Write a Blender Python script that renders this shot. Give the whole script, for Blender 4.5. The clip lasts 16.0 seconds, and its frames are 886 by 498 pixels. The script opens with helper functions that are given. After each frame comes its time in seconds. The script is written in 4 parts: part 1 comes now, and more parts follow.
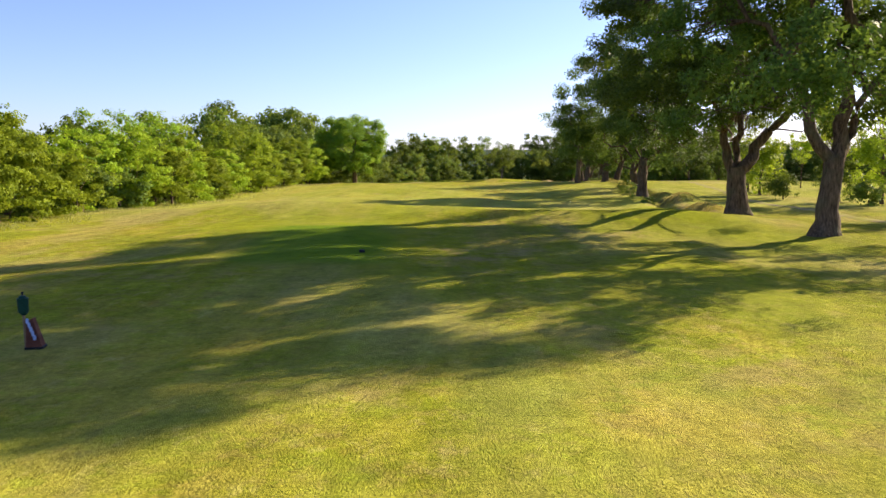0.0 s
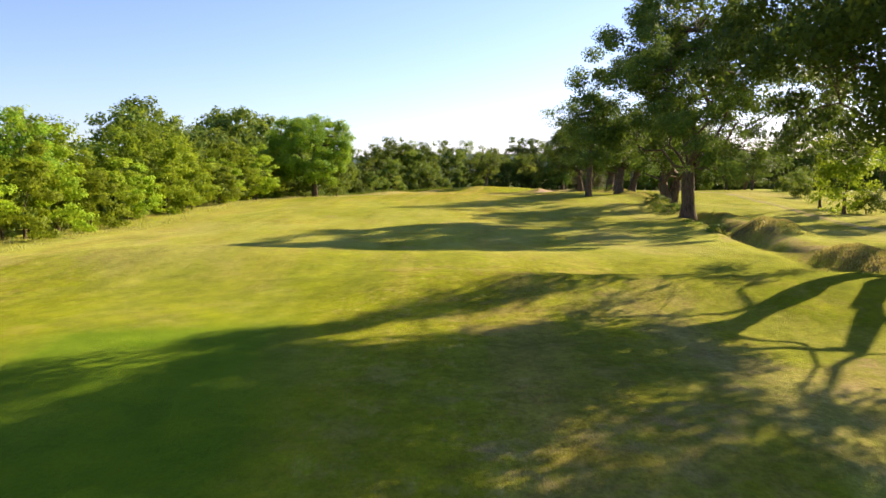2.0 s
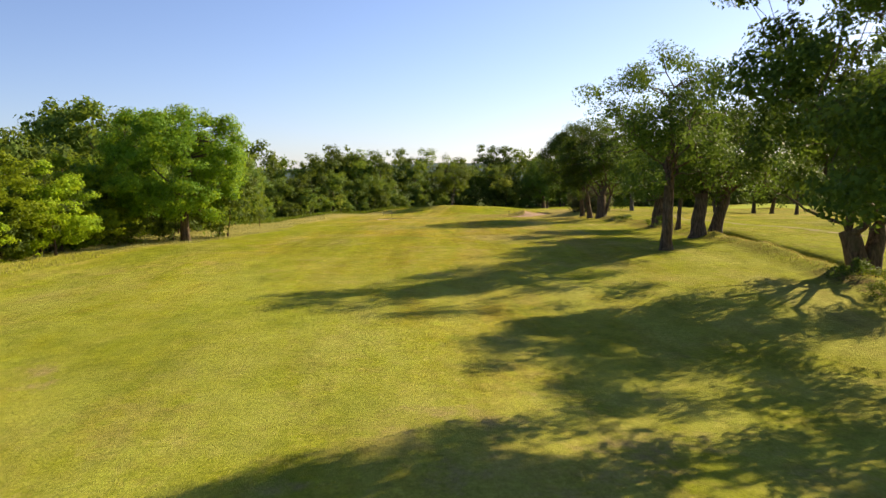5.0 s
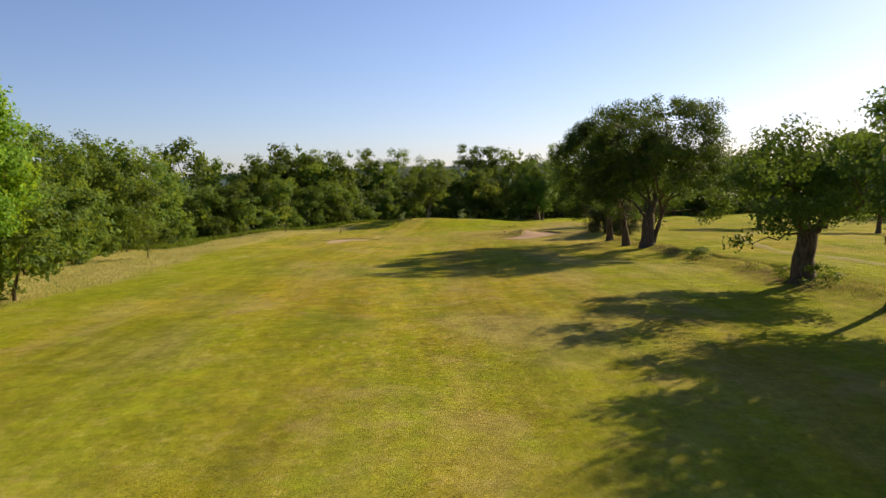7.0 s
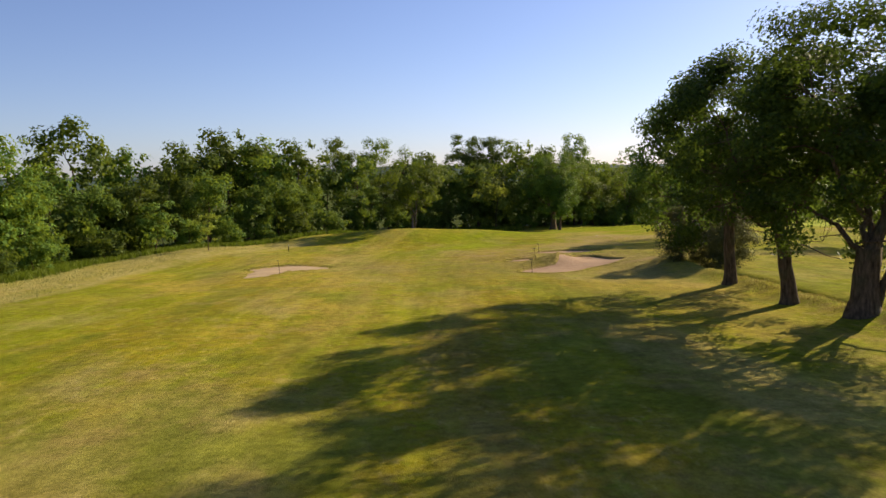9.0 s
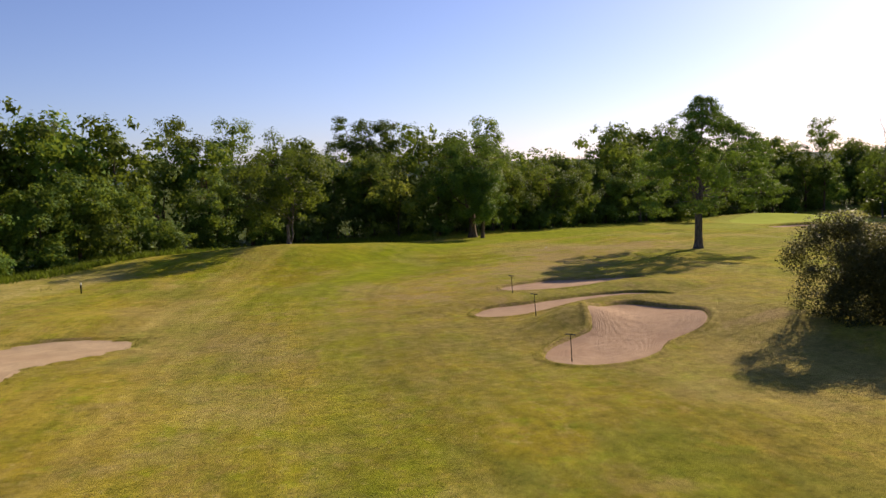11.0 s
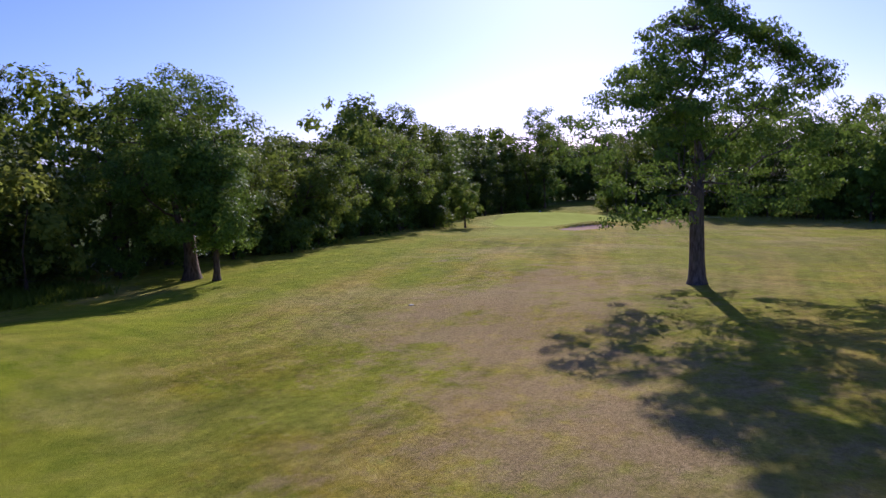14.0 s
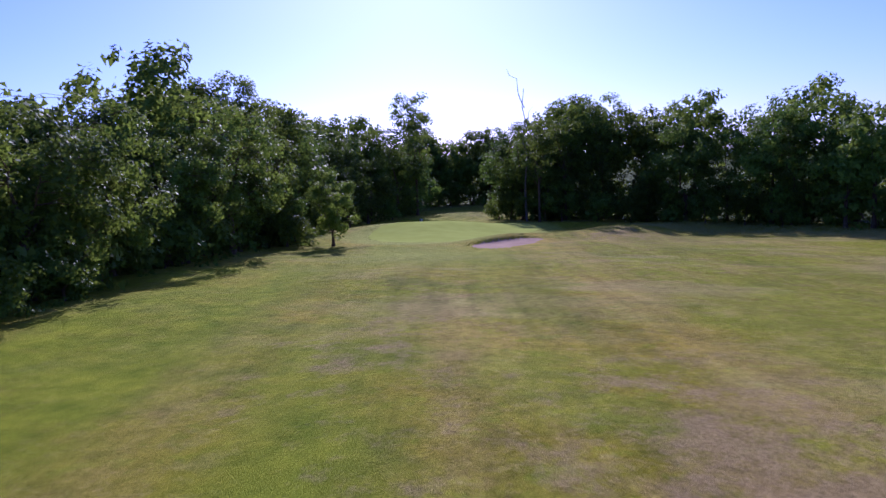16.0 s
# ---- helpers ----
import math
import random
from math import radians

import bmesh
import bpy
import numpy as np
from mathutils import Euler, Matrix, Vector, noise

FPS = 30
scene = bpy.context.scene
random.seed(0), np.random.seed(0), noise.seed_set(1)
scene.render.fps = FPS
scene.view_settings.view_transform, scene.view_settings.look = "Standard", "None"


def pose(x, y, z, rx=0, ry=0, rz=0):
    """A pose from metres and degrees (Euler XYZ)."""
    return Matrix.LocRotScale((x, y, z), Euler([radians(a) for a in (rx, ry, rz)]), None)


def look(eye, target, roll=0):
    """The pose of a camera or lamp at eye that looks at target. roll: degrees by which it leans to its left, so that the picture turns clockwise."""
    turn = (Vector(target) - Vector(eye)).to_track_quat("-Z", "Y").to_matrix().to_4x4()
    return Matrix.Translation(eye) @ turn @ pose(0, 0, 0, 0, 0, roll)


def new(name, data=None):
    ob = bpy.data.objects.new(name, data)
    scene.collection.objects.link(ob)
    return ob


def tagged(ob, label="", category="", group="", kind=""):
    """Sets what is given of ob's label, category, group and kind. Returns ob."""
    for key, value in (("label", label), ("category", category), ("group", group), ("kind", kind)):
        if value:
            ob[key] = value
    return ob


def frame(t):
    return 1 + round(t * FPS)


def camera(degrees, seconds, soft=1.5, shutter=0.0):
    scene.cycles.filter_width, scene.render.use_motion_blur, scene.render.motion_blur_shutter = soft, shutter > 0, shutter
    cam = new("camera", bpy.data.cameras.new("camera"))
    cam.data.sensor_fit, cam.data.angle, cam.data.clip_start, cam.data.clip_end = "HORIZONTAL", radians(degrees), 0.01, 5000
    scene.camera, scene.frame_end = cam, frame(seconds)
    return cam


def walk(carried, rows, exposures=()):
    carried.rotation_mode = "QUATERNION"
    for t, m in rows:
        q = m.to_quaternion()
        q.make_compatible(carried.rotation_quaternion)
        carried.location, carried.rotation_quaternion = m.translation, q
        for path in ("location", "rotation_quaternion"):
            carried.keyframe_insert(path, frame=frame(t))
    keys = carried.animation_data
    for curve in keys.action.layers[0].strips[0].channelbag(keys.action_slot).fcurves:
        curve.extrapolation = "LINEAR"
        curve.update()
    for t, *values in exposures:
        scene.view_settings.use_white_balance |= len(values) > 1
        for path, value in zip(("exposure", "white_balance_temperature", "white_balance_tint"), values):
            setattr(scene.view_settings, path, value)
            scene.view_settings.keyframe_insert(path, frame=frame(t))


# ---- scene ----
cam = camera(62.3, 16.0, soft=1.5, shutter=0.12)
METRES, EYE, TILT, LEAN, TURN = 240.0, 4.8, -6.7, 0.6, 0.0
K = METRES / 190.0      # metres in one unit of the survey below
ROWS = [
    (0.0, 0.0, 0.0, 0.0, -0.0, 0.0, 0.0),
    (0.5, 0.0001, 0.0193, 0.0027, -0.3, 0.04, 0.13),
    (1.0, 0.0003, 0.041, 0.0059, -0.71, 0.12, 0.27),
    (1.5, 0.0005, 0.0644, 0.0093, -1.13, 0.21, 0.42),
    (2.0, 0.0009, 0.089, 0.0129, -1.55, 0.33, 0.61),
    (2.5, 0.0012, 0.1147, 0.0169, -2.01, 0.44, 0.72),
    (3.0, 0.002, 0.1412, 0.0209, -2.45, 0.57, 0.84),
    (3.5, 0.0031, 0.1684, 0.0249, -2.89, 0.7, 0.97),
    (4.0, 0.0044, 0.1979, 0.0292, -3.35, 0.82, 1.09),
    (6.5, 0.0186, 0.3538, 0.0509, -6.34, 1.19, 1.65),
    (7.0, 0.0228, 0.3897, 0.0555, -6.42, 1.22, 1.66),
    (7.5, 0.0272, 0.4258, 0.0599, -6.43, 1.21, 1.67),
    (8.0, 0.0318, 0.4618, 0.0636, -6.44, 1.21, 1.64),
    (8.5, 0.0363, 0.4975, 0.0673, -6.51, 1.21, 1.59),
    (11.0, 0.047, 0.6611, 0.0841, -17.36, 0.55, 3.29),
    (11.5, 0.0484, 0.6928, 0.0872, -21.49, 0.31, 3.86),
    (12.0, 0.0506, 0.724, 0.09, -25.86, 0.01, 4.45),
    (12.5, 0.0554, 0.7544, 0.0925, -30.48, -0.3, 5.03),
    (13.0, 0.0639, 0.7848, 0.0948, -35.14, -0.65, 5.6),
    (13.5, 0.076, 0.815, 0.0969, -39.72, -1.01, 6.17),
    (14.0, 0.0916, 0.8447, 0.0988, -44.21, -1.38, 6.6),
    (14.5, 0.1105, 0.8725, 0.1006, -48.61, -1.76, 7.07),
    (15.0, 0.134, 0.8994, 0.1022, -52.34, -2.05, 7.35),
    (15.5, 0.1581, 0.9233, 0.1036, -54.68, -2.26, 7.48),
    (16.0, 0.1843, 0.9477, 0.1052, -56.4, -2.41, 7.58),
]
walk(cam, [(t, pose(0, 0, EYE, TILT, LEAN, TURN) @ pose(METRES * x, METRES * y, METRES * z, 90 + pitch, roll, yaw)) for t, x, y, z, yaw, pitch, roll in ROWS],
     [(0.0, 1.44, 6400, 15), (0.6, 1.42, 6550, 17), (2.0, 1.54, 6600, 15), (3.0, 1.36, 6800, 15), (3.6, 1.12, 6900, 11), (4.2, 1.14, 7050, 9), (6.5, 0.94, 6950, 8), (7.5, 0.72, 6850, 9), (8.5, 0.76, 6800, 10),
      (11.0, 0.62, 6550, 17), (12.0, 0.34, 5650, 23), (13.0, 0.36, 5150, 32), (14.2, 0.48, 5000, 38), (15.2, 0.62, 4750, 43), (16.0, 0.44, 4600, 48)])

# ---- world and light ----
SUN_AZIMUTH, SUN_ELEVATION = 55.0, 25.0      # degrees to the right of +y, degrees up
world = bpy.data.worlds.new("sky")
scene.world = world
world.use_nodes = True
wn = world.node_tree.nodes
sky = wn.new("ShaderNodeTexSky")
sky.sky_type, sky.sun_disc = "NISHITA", False
sky.sun_elevation, sky.sun_rotation = radians(SUN_ELEVATION), radians(SUN_AZIMUTH)
sky.air_density, sky.dust_density, sky.ozone_density = 1.0, 0.45, 4.0
wn["Background"].inputs["Strength"].default_value = 0.074
grey = wn.new("ShaderNodeRGBToBW")
haze = wn.new("ShaderNodeMix")      # thin summer haze: a tenth of the sky's light takes one pale violet blue
haze.data_type, haze.blend_type = "RGBA", "MULTIPLY"
haze.inputs[0].default_value, haze.inputs[7].default_value = 1.0, (0.84, 0.96, 1.28, 1)
cast = wn.new("ShaderNodeMix")
cast.data_type = "RGBA"
cast.inputs[0].default_value = 0.10
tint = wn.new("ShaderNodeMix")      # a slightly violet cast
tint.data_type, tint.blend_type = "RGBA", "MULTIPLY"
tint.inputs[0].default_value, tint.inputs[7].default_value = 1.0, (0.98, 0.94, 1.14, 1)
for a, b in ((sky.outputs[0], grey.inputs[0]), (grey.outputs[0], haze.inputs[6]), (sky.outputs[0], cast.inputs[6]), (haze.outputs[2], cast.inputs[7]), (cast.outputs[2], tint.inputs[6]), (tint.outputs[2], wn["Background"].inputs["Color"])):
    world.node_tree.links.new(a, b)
sun_data = bpy.data.lights.new("sun", "SUN")
sun_data.energy, sun_data.angle, sun_data.color = 5.0, radians(0.55), (1.0, 0.86, 0.60)
sun = new("sun", sun_data)
sa, se = radians(SUN_AZIMUTH), radians(SUN_ELEVATION)
sun.matrix_world = look((0, 0, 60), (-60 * math.sin(sa) * math.cos(se), -60 * math.cos(sa) * math.cos(se), 60 - 60 * math.sin(se)))


# ---- materials ----
class Mat:
    """A small builder of node materials."""

    def __init__(self, name, rough=0.8, gloss=0.08):
        self.m = bpy.data.materials.new(name)
        self.m.use_nodes = True
        self.n, self.l = self.m.node_tree.nodes, self.m.node_tree.links
        self.bsdf, self.out = self.n["Principled BSDF"], self.n["Material Output"]
        self.bsdf.inputs["Roughness"].default_value = rough
        self.bsdf.inputs["Specular IOR Level"].default_value = gloss
        self.where = self.n.new("ShaderNodeNewGeometry").outputs["Position"]

    def local(self):
        self.where = self.n.new("ShaderNodeTexCoord").outputs["Object"]
        return self

    def put(self, socket, value):
        if isinstance(value, bpy.types.NodeSocket):
            self.l.new(value, socket)
        else:
            socket.default_value = value

    def noise(self, scale, detail=4.0, rough=0.55, stretch=None, offset=0.0):
        v = self.where
        if stretch or offset:
            mp = self.n.new("ShaderNodeMapping")
            mp.inputs["Scale"].default_value = stretch or (1, 1, 1)
            mp.inputs["Location"].default_value = (offset, offset * 1.7, offset * 0.3)
            self.l.new(v, mp.inputs[0])
            v = mp.outputs[0]
        t = self.n.new("ShaderNodeTexNoise")
        t.inputs["Scale"].default_value, t.inputs["Detail"].default_value = scale, detail
        t.inputs["Roughness"].default_value = rough
        self.l.new(v, t.inputs["Vector"])
        return t.outputs["Fac"]

    def ramp(self, fac, *stops):
        r = self.n.new("ShaderNodeValToRGB")
        e = r.color_ramp.elements
        while len(e) < len(stops):
            e.new(0.5)
        for s, (p, c) in zip(e, stops):
            s.position, s.color = p, (*c, 1) if isinstance(c, tuple) else (c, c, c, 1)
        self.put(r.inputs[0], fac)
        return r.outputs[0]

    def mix(self, fac, a, b, how="MIX"):
        x = self.n.new("ShaderNodeMix")
        x.data_type, x.blend_type = "RGBA", how
        self.put(x.inputs[0], fac)
        for s, v in ((x.inputs[6], a), (x.inputs[7], b)):
            self.put(s, (*v, 1) if isinstance(v, tuple) else v)
        return x.outputs[2]

    def math(self, op, a, b=0.0):
        x = self.n.new("ShaderNodeMath")
        x.operation = op
        self.put(x.inputs[0], a), self.put(x.inputs[1], b)
        return x.outputs[0]

    def attr(self, name):
        a = self.n.new("ShaderNodeAttribute")
        a.attribute_name = name
        return a.outputs["Fac"]

    def bump(self, height, strength, distance):
        b = self.n.new("ShaderNodeBump")
        b.inputs["Strength"].default_value, b.inputs["Distance"].default_value = strength, distance
        self.l.new(height, b.inputs["Height"])
        self.l.new(b.outputs[0], self.bsdf.inputs["Normal"])

    def colour(self, c):
        self.put(self.bsdf.inputs["Base Color"], (*c, 1) if isinstance(c, tuple) else c)
        return self


def plain(name, colour, rough=0.7, metal=0.0, vary=0.25, scale=6.0):
    k = Mat(name, rough).local()
    n = k.noise(scale, 5)
    dark = tuple(c * (1 - vary) for c in colour)
    light = tuple(min(1, c * (1 + vary)) for c in colour)
    k.colour(k.ramp(n, (0.3, dark), (0.7, light)))
    k.bsdf.inputs["Metallic"].default_value = metal
    k.bump(k.noise(scale * 8, 3), 0.2, 0.01)
    return k.m


def leaf_material(name, dark, light, through_light, share=0.38, hue=0.06):
    k = Mat(name, 0.58, 0.08)
    info = k.n.new("ShaderNodeObjectInfo").outputs["Random"]
    isle = k.n.new("ShaderNodeNewGeometry").outputs["Random Per Island"]
    patch = k.noise(0.35, 3)
    f = k.math("ADD", k.math("MULTIPLY", isle, 0.55), k.math("MULTIPLY", patch, 0.45))
    col = k.ramp(f, (0.15, dark), (0.85, light))
    hs = k.n.new("ShaderNodeHueSaturation")
    k.l.new(k.math("ADD", k.math("MULTIPLY", info, hue), 0.5 - hue / 2), hs.inputs["Hue"])
    k.l.new(k.math("ADD", k.math("MULTIPLY", info, 0.8), 0.58), hs.inputs["Value"])
    hs.inputs["Saturation"].default_value = 1.0
    k.l.new(col, hs.inputs["Color"])
    k.colour(hs.outputs[0])
    tr = k.n.new("ShaderNodeBsdfTranslucent")
    hs2 = k.n.new("ShaderNodeHueSaturation")
    k.l.new(k.math("ADD", k.math("MULTIPLY", info, 0.5), 0.75), hs2.inputs["Value"])
    k.put(hs2.inputs["Color"], k.ramp(f, (0.1, tuple(c * 0.6 for c in through_light)), (0.9, through_light)))
    k.l.new(hs2.outputs[0], tr.inputs["Color"])
    mx = k.n.new("ShaderNodeMixShader")
    mx.inputs[0].default_value = share
    k.l.new(k.bsdf.outputs[0], mx.inputs[1]), k.l.new(tr.outputs[0], mx.inputs[2])
    k.l.new(mx.outputs[0], k.out.inputs["Surface"])
    return k.m


OAK_LEAF = leaf_material("oak_leaf", (0.030, 0.062, 0.012), (0.130, 0.200, 0.028), (0.20, 0.29, 0.035), 0.32, 0.04)
WOOD_LEAF = leaf_material("wood_leaf", (0.034, 0.070, 0.014), (0.135, 0.205, 0.030), (0.30, 0.38, 0.04), 0.32, 0.035)
FRESH_LEAF = leaf_material("fresh_leaf", (0.052, 0.104, 0.008), (0.225, 0.335, 0.020), (0.42, 0.53, 0.035), 0.35, 0.035)
GREEN_LEAF = leaf_material("green_leaf", (0.042, 0.088, 0.008), (0.165, 0.265, 0.018), (0.34, 0.46, 0.03), 0.34, 0.035)
BRIGHT_LEAF = leaf_material("bright_leaf", (0.086, 0.145, 0.006), (0.32, 0.425, 0.018), (0.46, 0.56, 0.035), 0.34, 0.03)
YELLOW_LEAF = leaf_material("yellow_leaf", (0.110, 0.150, 0.018), (0.26, 0.32, 0.045), (0.40, 0.45, 0.06), hue=0.03)
JUNIPER_LEAF = leaf_material("juniper_leaf", (0.036, 0.044, 0.018), (0.105, 0.110, 0.046), (0.18, 0.18, 0.05), 0.25, 0.02)
SEED_GRASS = leaf_material("seed_grass", (0.22, 0.25, 0.060), (0.45, 0.44, 0.17), (0.46, 0.42, 0.14), 0.35, 0.02)
LIP_BLADE = leaf_material("lip_blade", (0.10, 0.115, 0.022), (0.26, 0.25, 0.06), (0.30, 0.31, 0.05), 0.35, 0.02)
BANK_BLADE = leaf_material("bank_blade", (0.18, 0.150, 0.036), (0.40, 0.33, 0.10), (0.40, 0.33, 0.09), 0.38, 0.02)
FERN_LEAF = leaf_material("fern_leaf", (0.08, 0.14, 0.012), (0.20, 0.29, 0.03), (0.25, 0.34, 0.03), 0.35)


def bark_material(name, dark, light):
    k = Mat(name, 0.9).local()
    ridges = k.noise(9.0, 6, 0.65, (1, 1, 0.22))
    blot = k.noise(1.3, 4)
    col = k.ramp(ridges, (0.32, dark), (0.68, light))
    col = k.mix(k.ramp(blot, (0.48, 0.0), (0.66, 0.5)), col, (0.10, 0.10, 0.055))
    k.colour(col)
    k.bump(ridges, 0.9, 0.06)
    return k.m


BARK = bark_material("oak_bark", (0.032, 0.021, 0.013), (0.185, 0.128, 0.084))
GREY_BARK = bark_material("grey_bark", (0.040, 0.035, 0.033), (0.20, 0.175, 0.160))


def turf_material():
    k = Mat("turf", 0.9, 0.01)
    k.bsdf.inputs["Sheen Weight"].default_value, k.bsdf.inputs["Sheen Roughness"].default_value = 0.07, 0.4
    k.bsdf.inputs["Sheen Tint"].default_value = (0.88, 0.90, 0.12, 1)
    fine, mid = k.noise(9.0, 6, 0.7), k.noise(0.9, 5, 0.6)
    broad = k.noise(0.085, 4, 0.55)
    blot = k.noise(0.22, 5, 0.6, None, 31.0)
    long = k.noise(0.5, 4, 0.6, (1.0, 0.16, 1.0), 7.0)
    mow, dry = k.attr("mow"), k.attr("dry")
    green = k.ramp(fine, (0.25, (0.110, 0.148, 0.003)), (0.75, (0.29, 0.325, 0.009)))
    straw = k.ramp(fine, (0.25, (0.255, 0.20, 0.020)), (0.75, (0.53, 0.435, 0.066)))
    lush = k.ramp(mid, (0.3, (0.125, 0.185, 0.004)), (0.7, (0.27, 0.33, 0.007)))
    olive = k.ramp(mid, (0.3, (0.205, 0.165, 0.008)), (0.7, (0.325, 0.255, 0.014)))
    f = k.math("ADD", k.math("MULTIPLY", broad, 0.42), k.math("MULTIPLY", blot, 0.36))
    f = k.math("ADD", f, k.math("MULTIPLY", long, 0.22))
    f = k.math("ADD", f, k.math("MULTIPLY", k.math("SUBTRACT", dry, 0.5), 0.55))
    c = k.mix(k.ramp(f, (0.42, 0.0), (0.58, 1.0)), green, straw)
    c = k.mix(k.ramp(k.noise(0.13, 5, 0.65, None, 55.0), (0.53, 0.0), (0.66, 0.8)), c, lush)
    c = k.mix(k.math("MULTIPLY", mow, k.ramp(k.noise(0.16, 4, 0.55, (1, 0.4, 1), 90.0), (0.42, 0.05), (0.60, 0.7))), c, olive)
    c = k.mix(k.ramp(k.noise(0.75, 6, 0.75, None, 21.0), (0.50, 0.0), (0.68, 0.75)), c, k.ramp(fine, (0.3, (0.15, 0.145, 0.012)), (0.7, (0.25, 0.20, 0.025))))
    c = k.mix(k.ramp(k.noise(1.7, 7, 0.78, None, 12.0), (0.52, 0.0), (0.60, 0.5)), c, (0.23, 0.17, 0.045))
    c = k.mix(k.ramp(k.noise(0.9, 6, 0.74, None, 64.0), (0.54, 0.0), (0.61, 0.65)), c, lush)
    c = k.mix(k.ramp(k.noise(2.6, 6, 0.75, (1, 0.6, 1), 77.0), (0.55, 0.0), (0.65, 0.45)), c, (0.44, 0.37, 0.12))
    c = k.mix(k.ramp(k.noise(0.10, 6, 0.62, (1, 0.55, 1), 133.0), (0.51, 0.0), (0.61, 0.55)), c, k.ramp(fine, (0.3, (0.24, 0.205, 0.075)), (0.7, (0.42, 0.36, 0.155))))
    c = k.mix(k.ramp(k.noise(0.17, 6, 0.65, (1, 0.6, 1), 151.0), (0.52, 0.0), (0.62, 0.75)), c, k.ramp(mid, (0.3, (0.105, 0.140, 0.012)), (0.7, (0.19, 0.225, 0.022))))
    c = k.mix(k.ramp(k.noise(0.33, 6, 0.68, None, 171.0), (0.55, 0.0), (0.66, 0.7)), c, k.ramp(mid, (0.3, (0.21, 0.17, 0.045)), (0.7, (0.33, 0.265, 0.09))))
    # mowing and cart marks drawn out along the fairway
    place = k.where
    flow = k.n.new("ShaderNodeCombineXYZ")
    k.put(flow.inputs[0], k.attr("across")), k.put(flow.inputs[1], k.attr("onward"))
    k.where = flow.outputs[0]
    broad_marks, fine_marks = k.noise(0.30, 4, 0.6, (1.0, 0.10, 1.0), 3.0), k.noise(1.3, 5, 0.65, (1.0, 0.07, 1.0), 19.0)
    k.where = place
    c = k.mix(k.ramp(broad_marks, (0.52, 0.0), (0.66, 0.36)), c, k.ramp(fine, (0.3, (0.27, 0.205, 0.050)), (0.7, (0.42, 0.33, 0.105))))
    c = k.mix(k.ramp(broad_marks, (0.36, 0.5), (0.50, 0.0)), c, k.ramp(mid, (0.3, (0.135, 0.175, 0.006)), (0.7, (0.24, 0.275, 0.012))))
    c = k.mix(1.0, c, k.ramp(fine_marks, (0.32, 0.82), (0.68, 1.18)), "MULTIPLY")
    clods = k.math("ADD", k.math("MULTIPLY", k.noise(3.2, 6, 0.72, None, 261.0), 0.6), k.math("MULTIPLY", k.noise(0.8, 5, 0.68, None, 271.0), 0.4))
    c = k.mix(1.0, c, k.ramp(clods, (0.36, 0.62), (0.50, 1.02), (0.64, 1.36)), "MULTIPLY")
    c = k.mix(1.0, c, k.ramp(k.attr("stripe"), (0.0, 0.93), (1.0, 1.07)), "MULTIPLY")
    # paler dry lawn, with some sunlit brightness put into its colour
    c = k.mix(k.math("MULTIPLY", k.attr("pale"), k.ramp(k.noise(0.4, 6, 0.66, (1, 0.5, 1), 311.0), (0.34, 0.10), (0.62, 1.0))), c, k.ramp(fine, (0.28, (0.270, 0.318, 0.045)), (0.72, (0.475, 0.515, 0.115))))
    c = k.mix(k.math("MULTIPLY", k.attr("lush"), k.ramp(k.noise(0.55, 6, 0.7, None, 41.0), (0.36, 0.62), (0.54, 1.0))), c, lush)
    shaggy = k.ramp(k.noise(2.4, 7, 0.75, None, 201.0), (0.36, (0.112, 0.100, 0.034)), (0.50, (0.21, 0.180, 0.058)), (0.64, (0.34, 0.285, 0.118)))
    c = k.mix(k.math("MULTIPLY", k.attr("rough"), k.ramp(k.noise(0.5, 6, 0.7, None, 211.0), (0.38, 0.35), (0.58, 1.0))), c, shaggy)
    worn = k.math("ADD", k.math("MULTIPLY", k.attr("bare"), 0.9), k.math("MULTIPLY", k.math("SUBTRACT", k.noise(0.6, 8, 0.74, None, 8.0), 0.5), 2.6))
    c = k.mix(k.math("MULTIPLY", k.ramp(worn, (0.30, 0.0), (0.72, 0.72)), k.ramp(k.attr("bare"), (0.02, 0.0), (0.15, 1.0))), c, k.ramp(fine, (0.3, (0.200, 0.150, 0.070)), (0.7, (0.42, 0.325, 0.160))))
    soil = k.math("MULTIPLY", k.attr("soil"), k.ramp(k.noise(0.9, 6, 0.7, None, 281.0), (0.42, 0.0), (0.54, 0.9)))
    c = k.mix(soil, c, k.ramp(k.noise(3.0, 6, 0.7, None, 291.0), (0.32, (0.060, 0.045, 0.022)), (0.66, (0.20, 0.135, 0.070))))
    c = k.mix(k.attr("tee"), c, k.ramp(mid, (0.3, (0.060, 0.150, 0.004)), (0.7, (0.12, 0.23, 0.006))))
    c = k.mix(k.attr("apron"), c, k.ramp(mid, (0.3, (0.255, 0.310, 0.045)), (0.7, (0.340, 0.385, 0.068))))
    meadow = k.math("MULTIPLY", k.attr("meadow"), k.ramp(k.noise(0.35, 5, 0.65, (1, 0.5, 1), 231.0), (0.34, 0.35), (0.56, 0.95)))
    c = k.mix(meadow, c, k.ramp(k.noise(1.6, 6, 0.75, None, 241.0), (0.34, (0.22, 0.225, 0.050)), (0.52, (0.36, 0.32, 0.105)), (0.66, (0.50, 0.43, 0.20))))
    far = k.attr("dark_outer")
    grain = k.math("ADD", k.math("MULTIPLY", k.noise(38.0, 3, 0.7), 0.6), k.math("MULTIPLY", k.noise(14.0, 4, 0.7, None, 5.0), 0.4))
